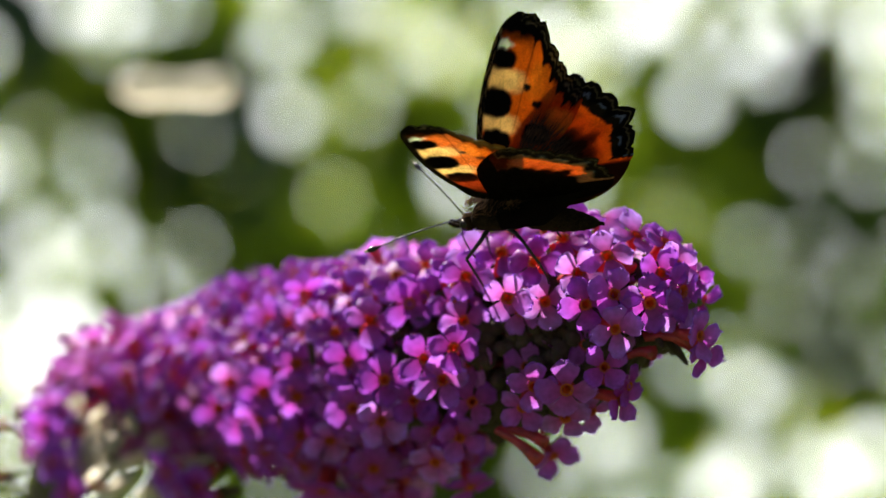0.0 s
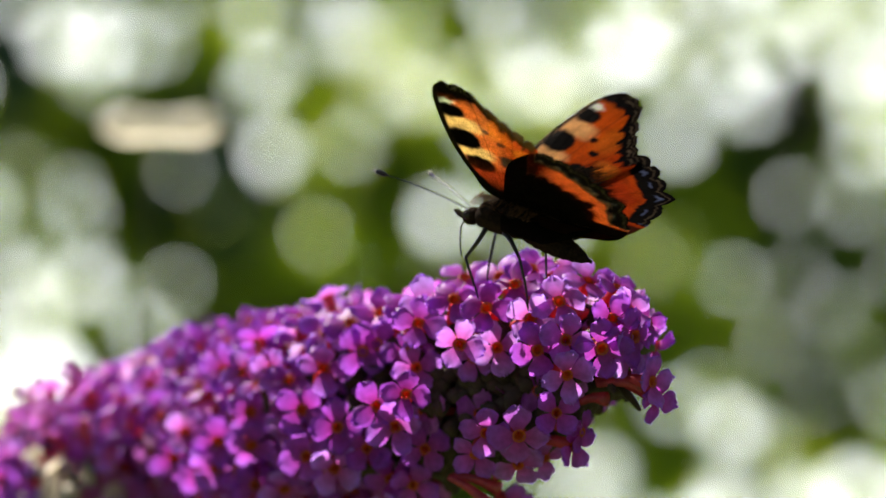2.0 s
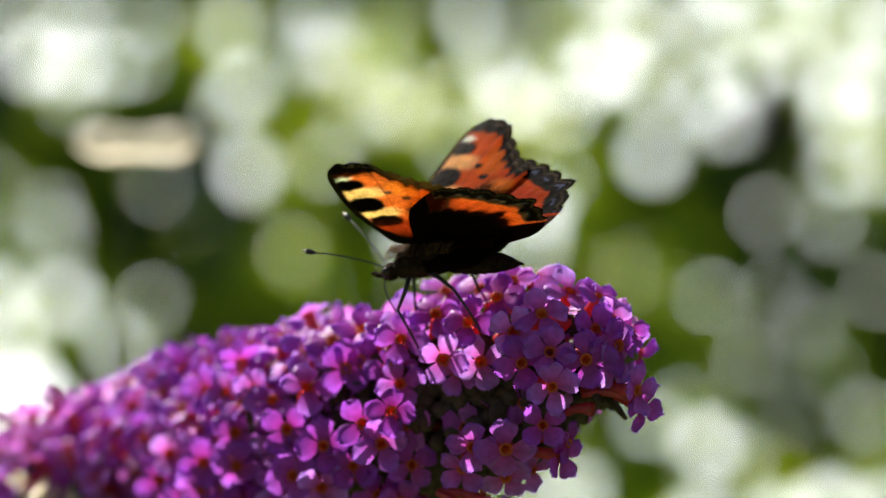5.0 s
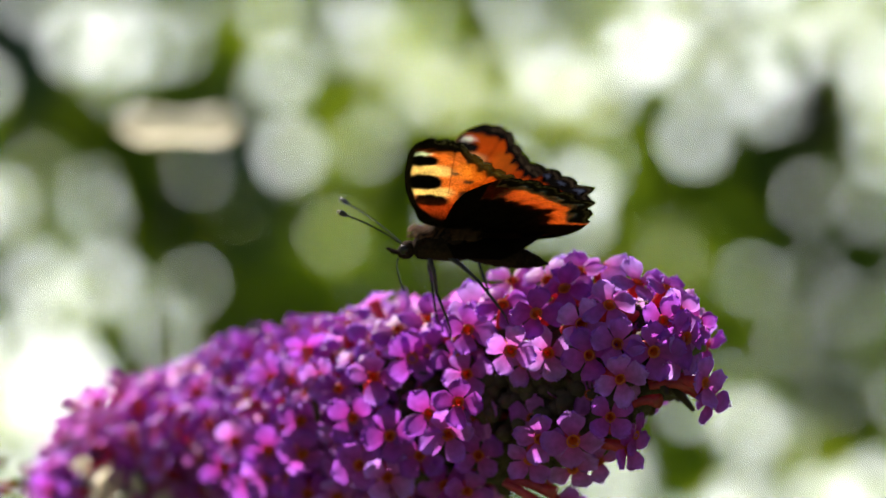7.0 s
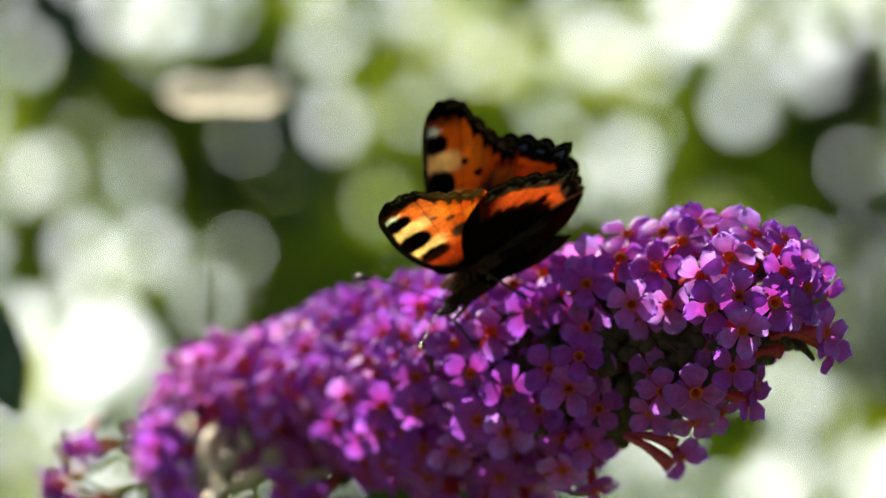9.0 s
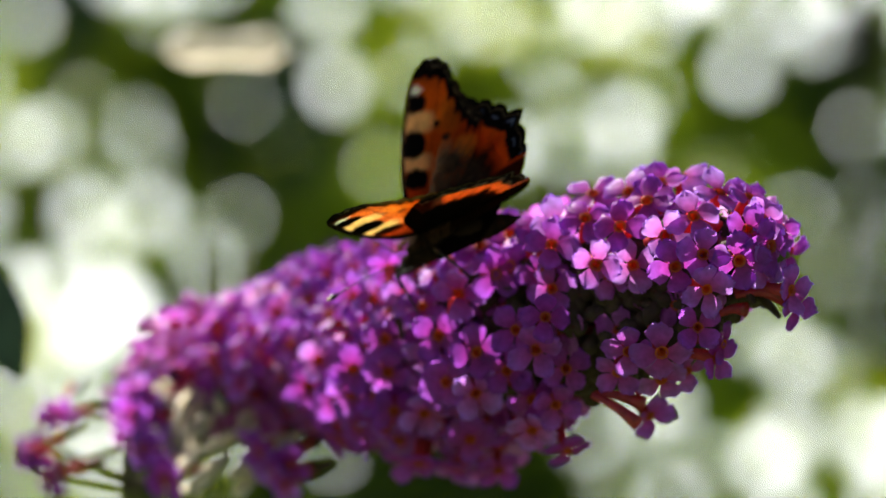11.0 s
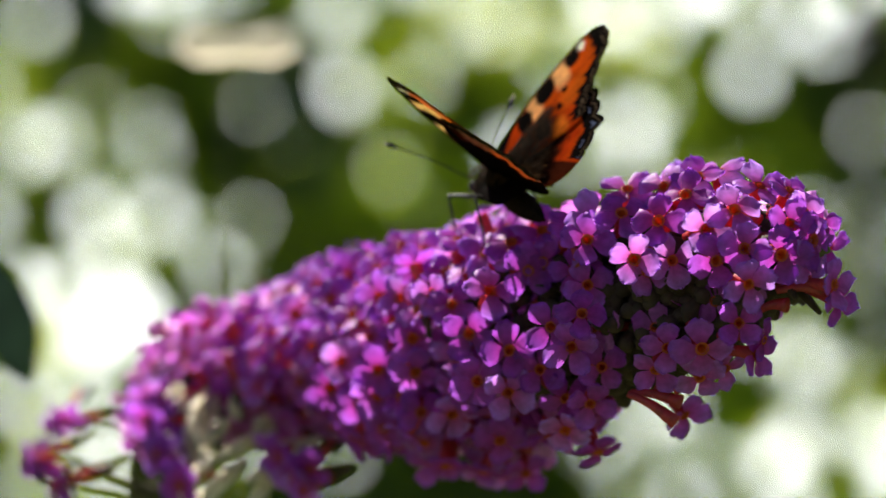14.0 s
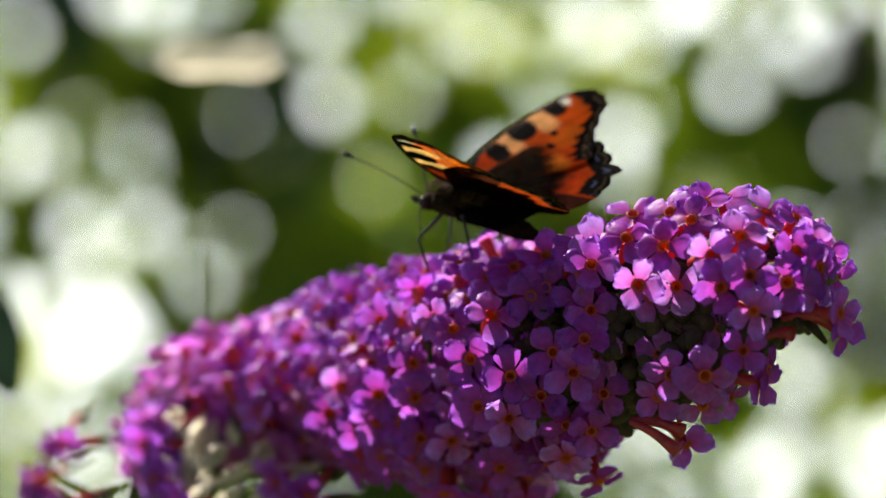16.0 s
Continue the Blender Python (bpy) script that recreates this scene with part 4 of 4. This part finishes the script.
    if hind:
        under = paint(straw * np.array((0.9, 0.75, 0.5)), (0.012, 0.008, 0.006), step(m, wide - 0.4, 1.1))
        under = paint(under, (0.03, 0.018, 0.012), step(-m, -2.6 + 0.5 * wob, 0.8))
        under = paint(under, (0.10, 0.022, 0.008), step(-deg, -36 - 2 * wob, 7.0) * step(-m, -(wide + 0.2), 1.2) * step(m, 2.9, 0.5))
        under = paint(under, (0.24, 0.16, 0.10), np.clip(1 - np.abs(m - 0.6) / 0.4, 0, 1) * step(fine, -0.05, 0.4))
        under = paint(under, (0.16, 0.10, 0.06), np.clip(1 - np.abs(m - 2.4) / 0.3, 0, 1) * step(wob2, 0.0, 0.4) * 0.6)
    else:
        under = paint(straw, (0.02, 0.013, 0.010), step(-m, -2.7 + 0.4 * wob, 0.6))
        under = paint(under, (0.55, 0.20, 0.05), step(-x, 2.0, 2.5) * 0.8)
        for cx, cy, hx, hy, soft in FORE_SPOTS[:3]:
            under = paint(under, (0.012, 0.009, 0.007), soft_box(x, y, cx, cy, hx, hy, 0.4, 2.6))
        under = paint(under, (0.03, 0.018, 0.01), line * 0.55)
        under = paint(under, (0.03, 0.02, 0.015), step(r, 21.0 + 0.5 * wob, 1.2) * step(deg, -1.0, 2.0))
        under = paint(under, (0.30, 0.06, 0.02), step(-o, -8.0, 2.0) * 0.8)
        under = paint(under, (0.014, 0.010, 0.008), step(-o, -4.0 - 0.6 * wob, 2.0))
        under = paint(under, (0.26, 0.18, 0.11), np.clip(1 - np.abs(m - 1.0) / 0.5, 0, 1) * step(fine, 0.0, 0.4))
        under = paint(under, (0.40, 0.33, 0.24), np.clip(1 - np.abs(m - 0.25) / 0.25, 0, 1) * step(wob, 0.05, 0.3))
        under = paint(under, (0.02, 0.014, 0.010), step(-edge, -0.85, 0.3))
    under = under * (0.75 + 0.38 * fine + 0.25 * wob)[:, None]
    verts = np.stack([f, side * o, z], 1) * MM
    lower = np.stack([f, side * o, z - 0.10 * np.clip((RR - r) / 0.6, 0.05, 1)], 1) * MM
    faces = []
    for i in range(nu - 1):
        for j in range(nv - 1):
            q = i * nv + j
            face = (q, q + nv, q + nv + 1, q + 1)
            faces.append(face if side * sign > 0 else face[::-1])
            faces.append(tuple(n + len(f) for n in faces[-1][::-1]))
    verts = np.concatenate([verts, lower])
    col = np.concatenate([col, under])
    verts = verts.tolist()
    if hind:
        # the inner margin folds down round the abdomen
        nf, nw = 40, 12
        base = len(verts)
        extra = []
        for i in range(nf):
            u = i / (nf - 1)
            along = -0.8 - 12.6 * u
            inner = 0.05 + 1.6 * max(0, u - 0.6) ** 1.2
            deep = 4.4 * min(1, (u + 0.12) * 5) * min(1, (1.02 - u) * 2.2) ** 0.7
            for j in range(nw):
                w = j / (nw - 1)
                verts.append([along * MM, side * (inner + 1.0 - 1.0 * abs(1 - w) ** 2 + 0.2 * w) * MM, (-deep * w + 0.4 * (1 - w) - 0.05) * MM])
                extra.append((0.006, 0.004, 0.003))
        for i in range(nf - 1):
            for j in range(nw - 1):
                q = base + i * nw + j
                faces.append((q, q + nw, q + nw + 1, q + 1))
        col = np.concatenate([col, np.array(extra)])
    me = bpy.data.meshes.new(name)
    me.from_pydata(verts, [], faces)
    att = me.attributes.new("pattern", "FLOAT_COLOR", "POINT")
    rgba = np.ones((len(col), 4), dtype=np.float32)
    rgba[:, :3] = np.clip(col, 0.002, 0.95)
    att.data.foreach_set("color", rgba.ravel())
    me.materials.append(WING)
    for poly in me.polygons:
        poly.use_smooth = True
    ob = new(name, me)
    ob.parent = parent
    if hind:
        rng = random.Random(5 + side)
        store = [[], []]
        for _ in range(1300):
            b, q = radians(rng.uniform(28, 88)), rng.uniform(1.0, 11.5)
            base = Vector((-math.sin(b) * q, side * math.cos(b) * q, 0.36 + 0.5 * math.cos(b) * q / 20))
            way = Vector((-math.sin(b), side * math.cos(b), rng.uniform(0.02, 0.22))) + Vector((rng.uniform(-0.3, 0.1), rng.uniform(-0.25, 0.25), 0))
            tip = base + way.normalized() * rng.uniform(1.4, 3.6)
            across = way.cross(Vector((0, 0, 1))).normalized() * 0.05
            join(store, [(base + across) * MM, (base - across) * MM, (base + Vector((0, 0, 0.05))) * MM, tip * MM], [(0, 1, 3), (1, 2, 3), (2, 0, 3)])
        tagged(mesh_part("wing_hair", *store, WING_HAIR, ob, "dark brown hairs"), kind="stuff")
    kind = "orange hindwing with dark base and blue-spotted black margin" if hind else "orange forewing with black and yellow bars"
    return tagged(ob, kind)


def lathe(rows, sides=16, squash=1.0):
    """Rings (x, z, radius) along the body, mm."""
    pts, faces, verts = rows, [], []
    for x, z, r in rows:
        for j in range(sides):
            a = 2 * math.pi * j / sides
            verts.append(Vector((x, r * math.cos(a) * squash, z + r * math.sin(a))) * MM)
    for k in range(len(rows) - 1):
        for j in range(sides):
            i, n = k * sides + j, k * sides + (j + 1) % sides
            faces.append((i, n, n + sides, i + sides))
    faces.append(tuple(range(sides - 1, -1, -1)))
    faces.append(tuple(range((len(rows) - 1) * sides, len(rows) * sides)))
    return verts, faces


HIPS = [(1.6, 0.9), (1.6, -0.9), (-1.0, 1.0), (-1.0, -1.0)]      # forward, left, mm
THIGH, SHIN = 5.0, 7.0


def build_butterfly():
    rng = random.Random(21)
    fly = new("butterfly")
    tagged(fly, "small orange, black and yellow butterfly on purple blossom", "butterfly")
    thorax = mesh_part("thorax", *lathe([(3.9, -2.2, 0.7), (3.2, -2.0, 1.7), (1.8, -1.7, 2.15), (0, -1.6, 2.3), (-1.8, -1.8, 2.1), (-3.2, -2.1, 1.6), (-3.6, -2.2, 1.0)]), FUR, fly, "dark brown furry thorax")
    seg = []
    for k in range(25):
        u = k / 24
        r = 1.75 * (math.sin(math.pi * min(1, 0.22 + 0.80 * u)) ** 0.6) * (1 + 0.045 * math.cos(k * math.pi * 2 / 3))
        seg.append((-3.0 - 11.0 * u, -2.2 - 1.3 * u - 0.5 * u * u, max(r, 0.25)))
    mesh_part("abdomen", *lathe(seg), FUR, fly, "dark ringed abdomen")
    head = mesh_part("head", *lathe([(3.6, -2.4, 0.8), (4.2, -2.5, 1.25), (5.0, -2.6, 1.2), (5.6, -2.8, 0.8), (5.9, -2.9, 0.3)]), FUR, fly, "dark furry head")
    for s in (1, -1):
        bm = bmesh.new()
        bmesh.ops.create_uvsphere(bm, u_segments=14, v_segments=10, radius=0.72 * MM, matrix=Matrix.Translation(Vector((4.9, 0.85 * s, -2.5)) * MM))
        part("eye", bm, EYE, head, "glossy dark eye")
        palp = smooth([Vector(p) * MM for p in ((5.4, 0.35 * s, -2.9), (6.3, 0.4 * s, -2.8), (7.3, 0.45 * s, -2.3))], 4)
        mesh_part("palp", *sweep(palp, [0.32 * MM] * 6 + [0.22 * MM] * 2 + [0.08 * MM], 8), FUR, head)
        pts = smooth([Vector(p) * MM for p in ((0, 0, 0), (4, 0.1 * s, 0.25), (8, 0.2 * s, 0.25), (11.4, 0.3 * s, 0))], 12)
        radii = [(0.085 + 0.025 * (i % 2)) * MM for i in range(len(pts))]
        ant = mesh_part("antenna", *sweep(pts, radii, 8), CHITIN, fly, "thin ringed antenna")
        ant.location = Vector((5.2, 0.5 * s, -1.8)) * MM
        club = mesh_part("club", *sweep(smooth([Vector(p) * MM for p in ((11.2, 0.3 * s, 0), (12.1, 0.32 * s, -0.02), (13.2, 0.35 * s, -0.05))], 4),
                                        [x * MM for x in (0.12, 0.17, 0.25, 0.32, 0.37, 0.38, 0.34, 0.24, 0.10)], 10), CHITIN, ant, "black club")
        mesh_part("club_tip", *sweep([Vector(p) * MM for p in ((13.0, 0.345 * s, -0.045), (13.25, 0.35 * s, -0.05), (13.45, 0.355 * s, -0.055))], [0.26 * MM, 0.18 * MM, 0.05 * MM], 8), PALE_TIP, ant, "pale tip")
        ANTENNAE.append(ant)
    mouth = smooth([Vector(p) * MM for p in ((5.5, 0, -3.2), (5.9, 0, -4.4), (5.6, 0, -6.2), (4.9, 0, -8.0))], 5)
    mesh_part("proboscis", *sweep(mouth, [0.11 * MM] * len(mouth), 6), CHITIN, head)
    # loose hairs on the back
    store = [[], []]
    for _ in range(900):
        a, x = rng.uniform(0.35, math.pi - 0.35), rng.uniform(-4.5, 4.6)
        r = 2.1 if x > -3.2 else 1.6
        base = Vector((x, r * math.cos(a) * 0.95, -1.75 + r * math.sin(a) * 0.95))
        way = Vector((-0.9, 0.5 * math.cos(a), 0.6 * math.sin(a) + 0.2)) + Vector([rng.uniform(-0.4, 0.4) for _ in range(3)])
        tip = base + way.normalized() * rng.uniform(0.7, 1.7)
        side = way.cross(Vector((0.3, 0.5, 0.8))).normalized() * 0.045
        up = way.cross(side).normalized() * 0.045
        join(store, [(base + side) * MM, (base - side + up) * MM, (base - side - up) * MM, tip * MM], [(0, 1, 3), (1, 2, 3), (2, 0, 3)])
    tagged(mesh_part("hair", *store, HAIR, fly, "golden brown hairs"), kind="stuff")
    wings = {}
    for s, key in ((1, "L"), (-1, "R")):
        wings["H" + key] = build_wing("hindwing", HINDWING, s, True, fly)
        wings["F" + key] = build_wing("forewing", FOREWING, s, False, fly)
    legs = []
    for f, l in HIPS:
        thigh = mesh_part("leg", *sweep([(0, 0, 0), (0.4 * THIGH * MM, 0, 0.0002), (THIGH * MM, 0, 0)], [0.36 * MM, 0.30 * MM, 0.21 * MM], 8), CHITIN, fly, "thin black jointed leg")
        shin = mesh_part("shin", *sweep([(0, 0, 0), (0.55 * SHIN * MM, 0, 0.0001), (0.85 * SHIN * MM, 0, 0), (SHIN * MM, 0, -0.0004)], [0.21 * MM, 0.18 * MM, 0.13 * MM, 0.10 * MM], 8), CHITIN, thigh)
        legs.append((f, l, thigh, shin))
    return fly, wings, legs


ANTENNAE = []
butterfly, wings, legs = build_butterfly()


# ---- what moves ----
# the swaying flower head: seconds, turn in degrees, shift in mm
SWAY = [
    (0, -0.34, 3.18, -1.45, -6.54, 10.3, -0.38), (0.5, -0.46, 3.03, -1.19, -6.87, 9.68, 0.42), (1, -0.56, 3.11, -1.26, -8.95, 9.16, -0.63),
    (1.5, -0.19, 3.05, -1.51, -11.36, 9.11, -1.18), (2, -0.89, 3.03, -1.65, -10.65, 8.94, -1.74), (2.5, -0.99, 3.19, -1.62, -9.06, 8.78, -2.81),
    (3, -0.91, 3.15, -1.67, -10.25, 8.93, -2.41), (3.5, -1.04, 3.16, -1.67, -9.75, 8.37, -2.3), (5.8, 0.32, 0.22, -1.43, -8.98, 7.61, -1.45),
    (6, 0.39, 1, -1.66, -7.63, 7.51, -1.92), (6.5, 0.2, 0.85, -1.32, -5.77, 7.03, -1.85), (7, 0.15, 1.21, -1.49, -6.03, 7.45, -2.58),
    (7.5, 0.26, 1.03, -1.37, -5.24, 7.64, -3.13)]
SWAY += [
    (8, 0.66, 0.78, -1.53, -4.09, 8.41, -2.63), (8.5, 0.68, 0.06, -1.12, -0.14, 8.32, -0.68), (9, 0.76, 0.12, -0.65, 3.74, 8.74, -0.72),
    (9.5, 0.84, -0.42, -1.29, -1.89, 10.16, -0.29), (9.7, 0.9, -0.49, -1.13, -2.51, 10.04, 0.6), (11.8, 1.07, -0.87, -0.7, 0.2, 9.39, -1.11),
    (12, 1.15, -0.89, -0.32, -0.9, 6.99, -1.25), (12.5, 1.24, -1.17, -0.48, -0.76, 4.66, -2.07), (13, 1.07, -1.12, -0.21, 1.78, 2.7, -0.85),
    (13.5, 0.63, -1.11, 0.09, 3.16, 0.68, -0.14), (14, 0.39, -0.8, 0.45, 2.18, -0.95, 0.65), (14.5, -0, -0, 0, 0, -0.05, -0),
    (15, 0.09, 0.04, 0.35, 0.06, -5.81, -0.37)]
SWAY += [
    (15.5, -0.09, 0.07, 0.17, 2.37, -7.92, -0.14), (16, -0.25, 0.13, -0.04, 4.34, -8.49, -0.92)]
# the butterfly: seconds, yaw, pitch, roll in degrees, place in mm, wings raised left and right, forewings swept left and right, hindwings swept
FLIGHT = [
    (0, 156.7, 2.92, -28.85, 11.38, 6.48, 4.95, 50.47, 54.31, -2.87, -15.1, 5.9, 2.53),
    (0.5, 149.89, 5.47, -27.64, 10.52, 6.8, 6.46, 39.03, 49.73, -4.51, -13.1, -1.2, -0.17),
    (1, 159.94, -30.48, -28.09, 11.01, 4.54, 10.02, 12.97, 44.24, -1.91, -13.28, -2.37, 3.59),
    (1.5, 145.62, -41.69, -6.87, 12.31, 3.74, 12.95, 3.26, 33.21, -2.24, -14.98, -10.92, 3.08),
    (2, 148.96, -14.53, 0.44, 14.73, 6.19, 9.4, 36.53, 41.83, -2.56, -15.97, -4.84, -3.2),
    (2.5, 152.03, -6.01, 4.06, 15.59, 6.93, 7.98, 46.27, 37.22, -5.86, -18.34, -3.8, -5.48),
    (3, 154.78, -5.24, -3.38, 13.6, 7.08, 7.77, 34.36, 38.18, -6.41, -22.26, -3.26, -2.35)]
FLIGHT += [
    (3.5, 144.13, -20.82, -0.47, 14.83, 6.99, 10.62, 24.24, 25.86, -6.89, -18.13, 5.46, 4.45),
    (6, 163.15, 23.35, -8.35, 2.15, 13.2, 2.86, 40.57, 43.03, -8.25, -18.2, -9.09, -6.57),
    (6.5, 165.63, 20.96, -7.41, 4.11, 14.62, 2.5, 44.08, 43.94, -9, -16.18, -8.78, -3.79),
    (7, 175.17, -1.15, -4.49, 4.13, 10.46, 6.11, 30.71, 31.7, -7.49, -16.74, -2.98, 1.17),
    (7.5, 187.2, 28.77, -12.73, -1.23, 26.4, -0.91, 26.48, 28.66, -4.28, -17.5, 4.9, 0.54),
    (8, 186.65, 26.85, -21.83, -0.25, 26.34, -1, 35.42, 40.77, -6.45, -15.45, 6, 2.76),
    (8.5, 183.51, 17.07, -18.01, 0.66, 26.46, 0.91, 42.33, 37.42, -5.84, -21.85, -1.28, -2.67)]
FLIGHT += [
    (9, 165.57, 33.6, -26.29, 1.65, 24.5, -3.4, 49.61, 44.87, -8.67, -25.14, -10.4, -8.36),
    (9.5, 163.86, 35.8, -31.65, -4.98, 26.37, -4.19, 43.95, 41.43, -6.48, -19.04, -7.4, -3.35),
    (12, 133.68, 16.72, -30.58, -4.04, 28.07, -3.15, 35.21, 43.37, -21.12, -23, -10.6, 0.12),
    (12.5, 132.54, 17.52, -28.71, -3.42, 25.93, -3.7, 39.04, 52.44, -17.42, -19.78, -11.8, -0.85),
    (13, 133.23, 16.17, -25.54, -0.77, 27.46, -2.4, 41.31, 48.21, -18.7, -19.64, -13.4, -0.11),
    (13.5, 132.82, -12.19, -13.58, 2.56, 24.96, 4.5, 29.77, 39.3, -19.72, -23.43, -1.06, 4.49),
    (14, 116.96, -9.7, -8.56, 3.82, 27.08, 5.33, 42.29, 52.97, -22.31, -23.12, -0.75, 4.6)]
FLIGHT += [
    (14.5, 108.66, 9.98, -10.88, 0.61, 27.05, 2.37, 54.6, 56.87, -14.75, -12.36, -4.37, 2.88),
    (15, 104.86, 10.88, -10.08, 0.74, 27.35, 2.15, 49.4, 54.77, -14.25, -11.66, -5.67, -2.42),
    (15.5, 135.61, -11.56, -3.45, 1.1, 25.63, 4.95, 38.46, 48.62, -19.21, -23.84, -1.29, 4.66),
    (16, 148.46, -11.79, -7.21, 1.18, 23.79, 4.82, 25.02, 33.06, -17.29, -25.21, -1.88, 1.17)]


# the dry leaf in the breeze: seconds, shift to the right and up in mm
DRIFT = [(0, 0, 0), (9.7, 0.2, 0), (11.8, 0.4, 2.6), (13.5, 0.6, 2.9), (16, 0.4, 2.7)]


def sway_pose(row):
    t, rx, ry, rz, x, y, z = row
    return pose(PIVOT.x + x * MM, PIVOT.y + y * MM, PIVOT.z + z * MM, rx, ry, rz)


def sway_at(t):
    for a, b in zip(SWAY, SWAY[1:]):
        if a[0] <= t <= b[0]:
            u = (t - a[0]) / (b[0] - a[0])
            return sway_pose([p + (q - p) * u for p, q in zip(a, b)])


def foothold(p, head):
    """The place on the blossom nearest to p."""
    q = head.inverted() @ p
    best = None
    for k in range(0, 115):
        c, d, r = axis_at(float(k))
        if best is None or (q - c).length < best[0]:
            best = ((q - c).length, c, r)
    away, c, r = best
    return head @ (c + (q - c).normalized() * (r - 0.3) * MM)


def leg_rows(f, l, steps):
    """Thigh and shin turned so that the foot stands on the blossom."""
    upper, lower = [], []
    for t, body, head in steps:
        hip = Vector((f, l, -3.2)) * MM
        foot = body @ (Vector((f * 2.6 + (1.5 if f > 0 else -3.0), l * 4.6, -8.5)) * MM)
        goal = body.inverted() @ foothold(foot, head)
        way = goal - hip
        reach = min(max(way.length, 3.2 * MM), (THIGH + SHIN) * 0.985 * MM)
        way.normalize()
        a, b = THIGH * MM, SHIN * MM
        cosine = (a * a + reach * reach - b * b) / (2 * a * reach)
        bend = math.acos(max(-1, min(1, cosine)))
        outward = (Vector((0.5 if f > 0 else -0.5, 1.0 if l > 0 else -1.0, 0.9)) - way * way.dot(Vector((0.5 if f > 0 else -0.5, 1.0 if l > 0 else -1.0, 0.9)))).normalized()
        first = (way * math.cos(bend) + outward * math.sin(bend)).normalized()
        knee = hip + first * a
        second = (hip + way * reach - knee).normalized()
        axis = first.cross(second).normalized()
        m1 = Matrix((first, axis.cross(first), axis)).transposed().to_4x4()
        m2 = Matrix((second, axis.cross(second), axis)).transposed().to_4x4()
        upper.append((t, Matrix.Translation(hip) @ m1))
        lower.append((t, Matrix.Translation((a, 0, 0)) @ (m1.inverted() @ m2)))
    return upper, lower


def motions():
    walk(dry_plant, [(t, pose(DRY_AT.x + x * MM, DRY_AT.y, z * MM)) for t, x, z in DRIFT])
    walk(panicle, [(row[0], sway_pose(row)) for row in SWAY])
    body = [(t, pose(x * MM, y * MM, 1.4 + z * MM, roll, pitch, yaw)) for t, yaw, pitch, roll, x, y, z, *_ in FLIGHT]
    walk(butterfly, body)
    for key, side, lift, turn in (("FL", 1, 0, 2), ("FR", -1, 1, 3), ("HL", 1, 0, 4), ("HR", -1, 1, 5)):
        walk(wings[key], [(row[0], pose(0, 0, 0, side * row[7 + lift]) @ pose(0, 0, 0, 0, 0, -side * row[7 + turn])) for row in FLIGHT])
    steps = [(t, m, sway_at(t)) for t, m in body]
    for f, l, thigh, shin in legs:
        upper, lower = leg_rows(f, l, steps)
        walk(thigh, upper)
        walk(shin, lower)
    for k, (ant, side) in enumerate(zip(ANTENNAE, (1, -1))):
        walk(ant, [(row[0], pose(5.2 * MM, 0.5 * side * MM, -1.8 * MM, 0, -row[1 + 2 * k], side * row[2 + 2 * k])) for row in FEELERS])


# antennae: seconds, then degrees up and degrees out for each
FEELERS = [
    (0, -3.9, 25.5, 16.8, 41.6), (0.5, -0.4, 29.7, 16.8, 41.6), (1, -14.9, 34.6, 19.2, 44.6), (1.5, -7.6, 34.1, 32.9, 37.3),
    (2, 10, 28.7, 10.8, 28), (2.5, 26, 27.1, 13.4, 29.3), (3, 20.9, 10.8, 21.6, 35.7), (3.5, 11.7, 28.8, 30, 43.7),
    (6, 23.4, 63.7, 34.6, 37), (6.5, 22.6, 58.7, 32.1, 38), (7, 21.6, 50.9, 24.3, 38.9), (7.5, 30, 20.5, 25.9, 33.3),
    (8, 45.2, -9.8, 43.6, 33.5), (8.5, 19.7, 44.4, 48.9, 29.7), (9, 5.4, 74.2, 39.4, 30.3), (9.5, 8.2, 71.5, 30.7, 26.4),
    (12, 22.4, 58, 40, 53.1), (12.5, 25.2, 55.3, 43.4, 67.4), (13, 28.1, 52.6, 45.5, 74.3)]
FEELERS += [
    (13.5, 22.6, 38.1, 54.5, 58.6), (14, 25.8, 55.8, 48.8, 59.5), (14.5, 22, 69.8, 48.1, 78.9), (15, 16.4, 36.7, 46.5, 69.8),
    (15.5, 23.7, 38.9, 45.5, 55.6), (16, 16.6, 6.9, 32.5, 40.3)]
motions()
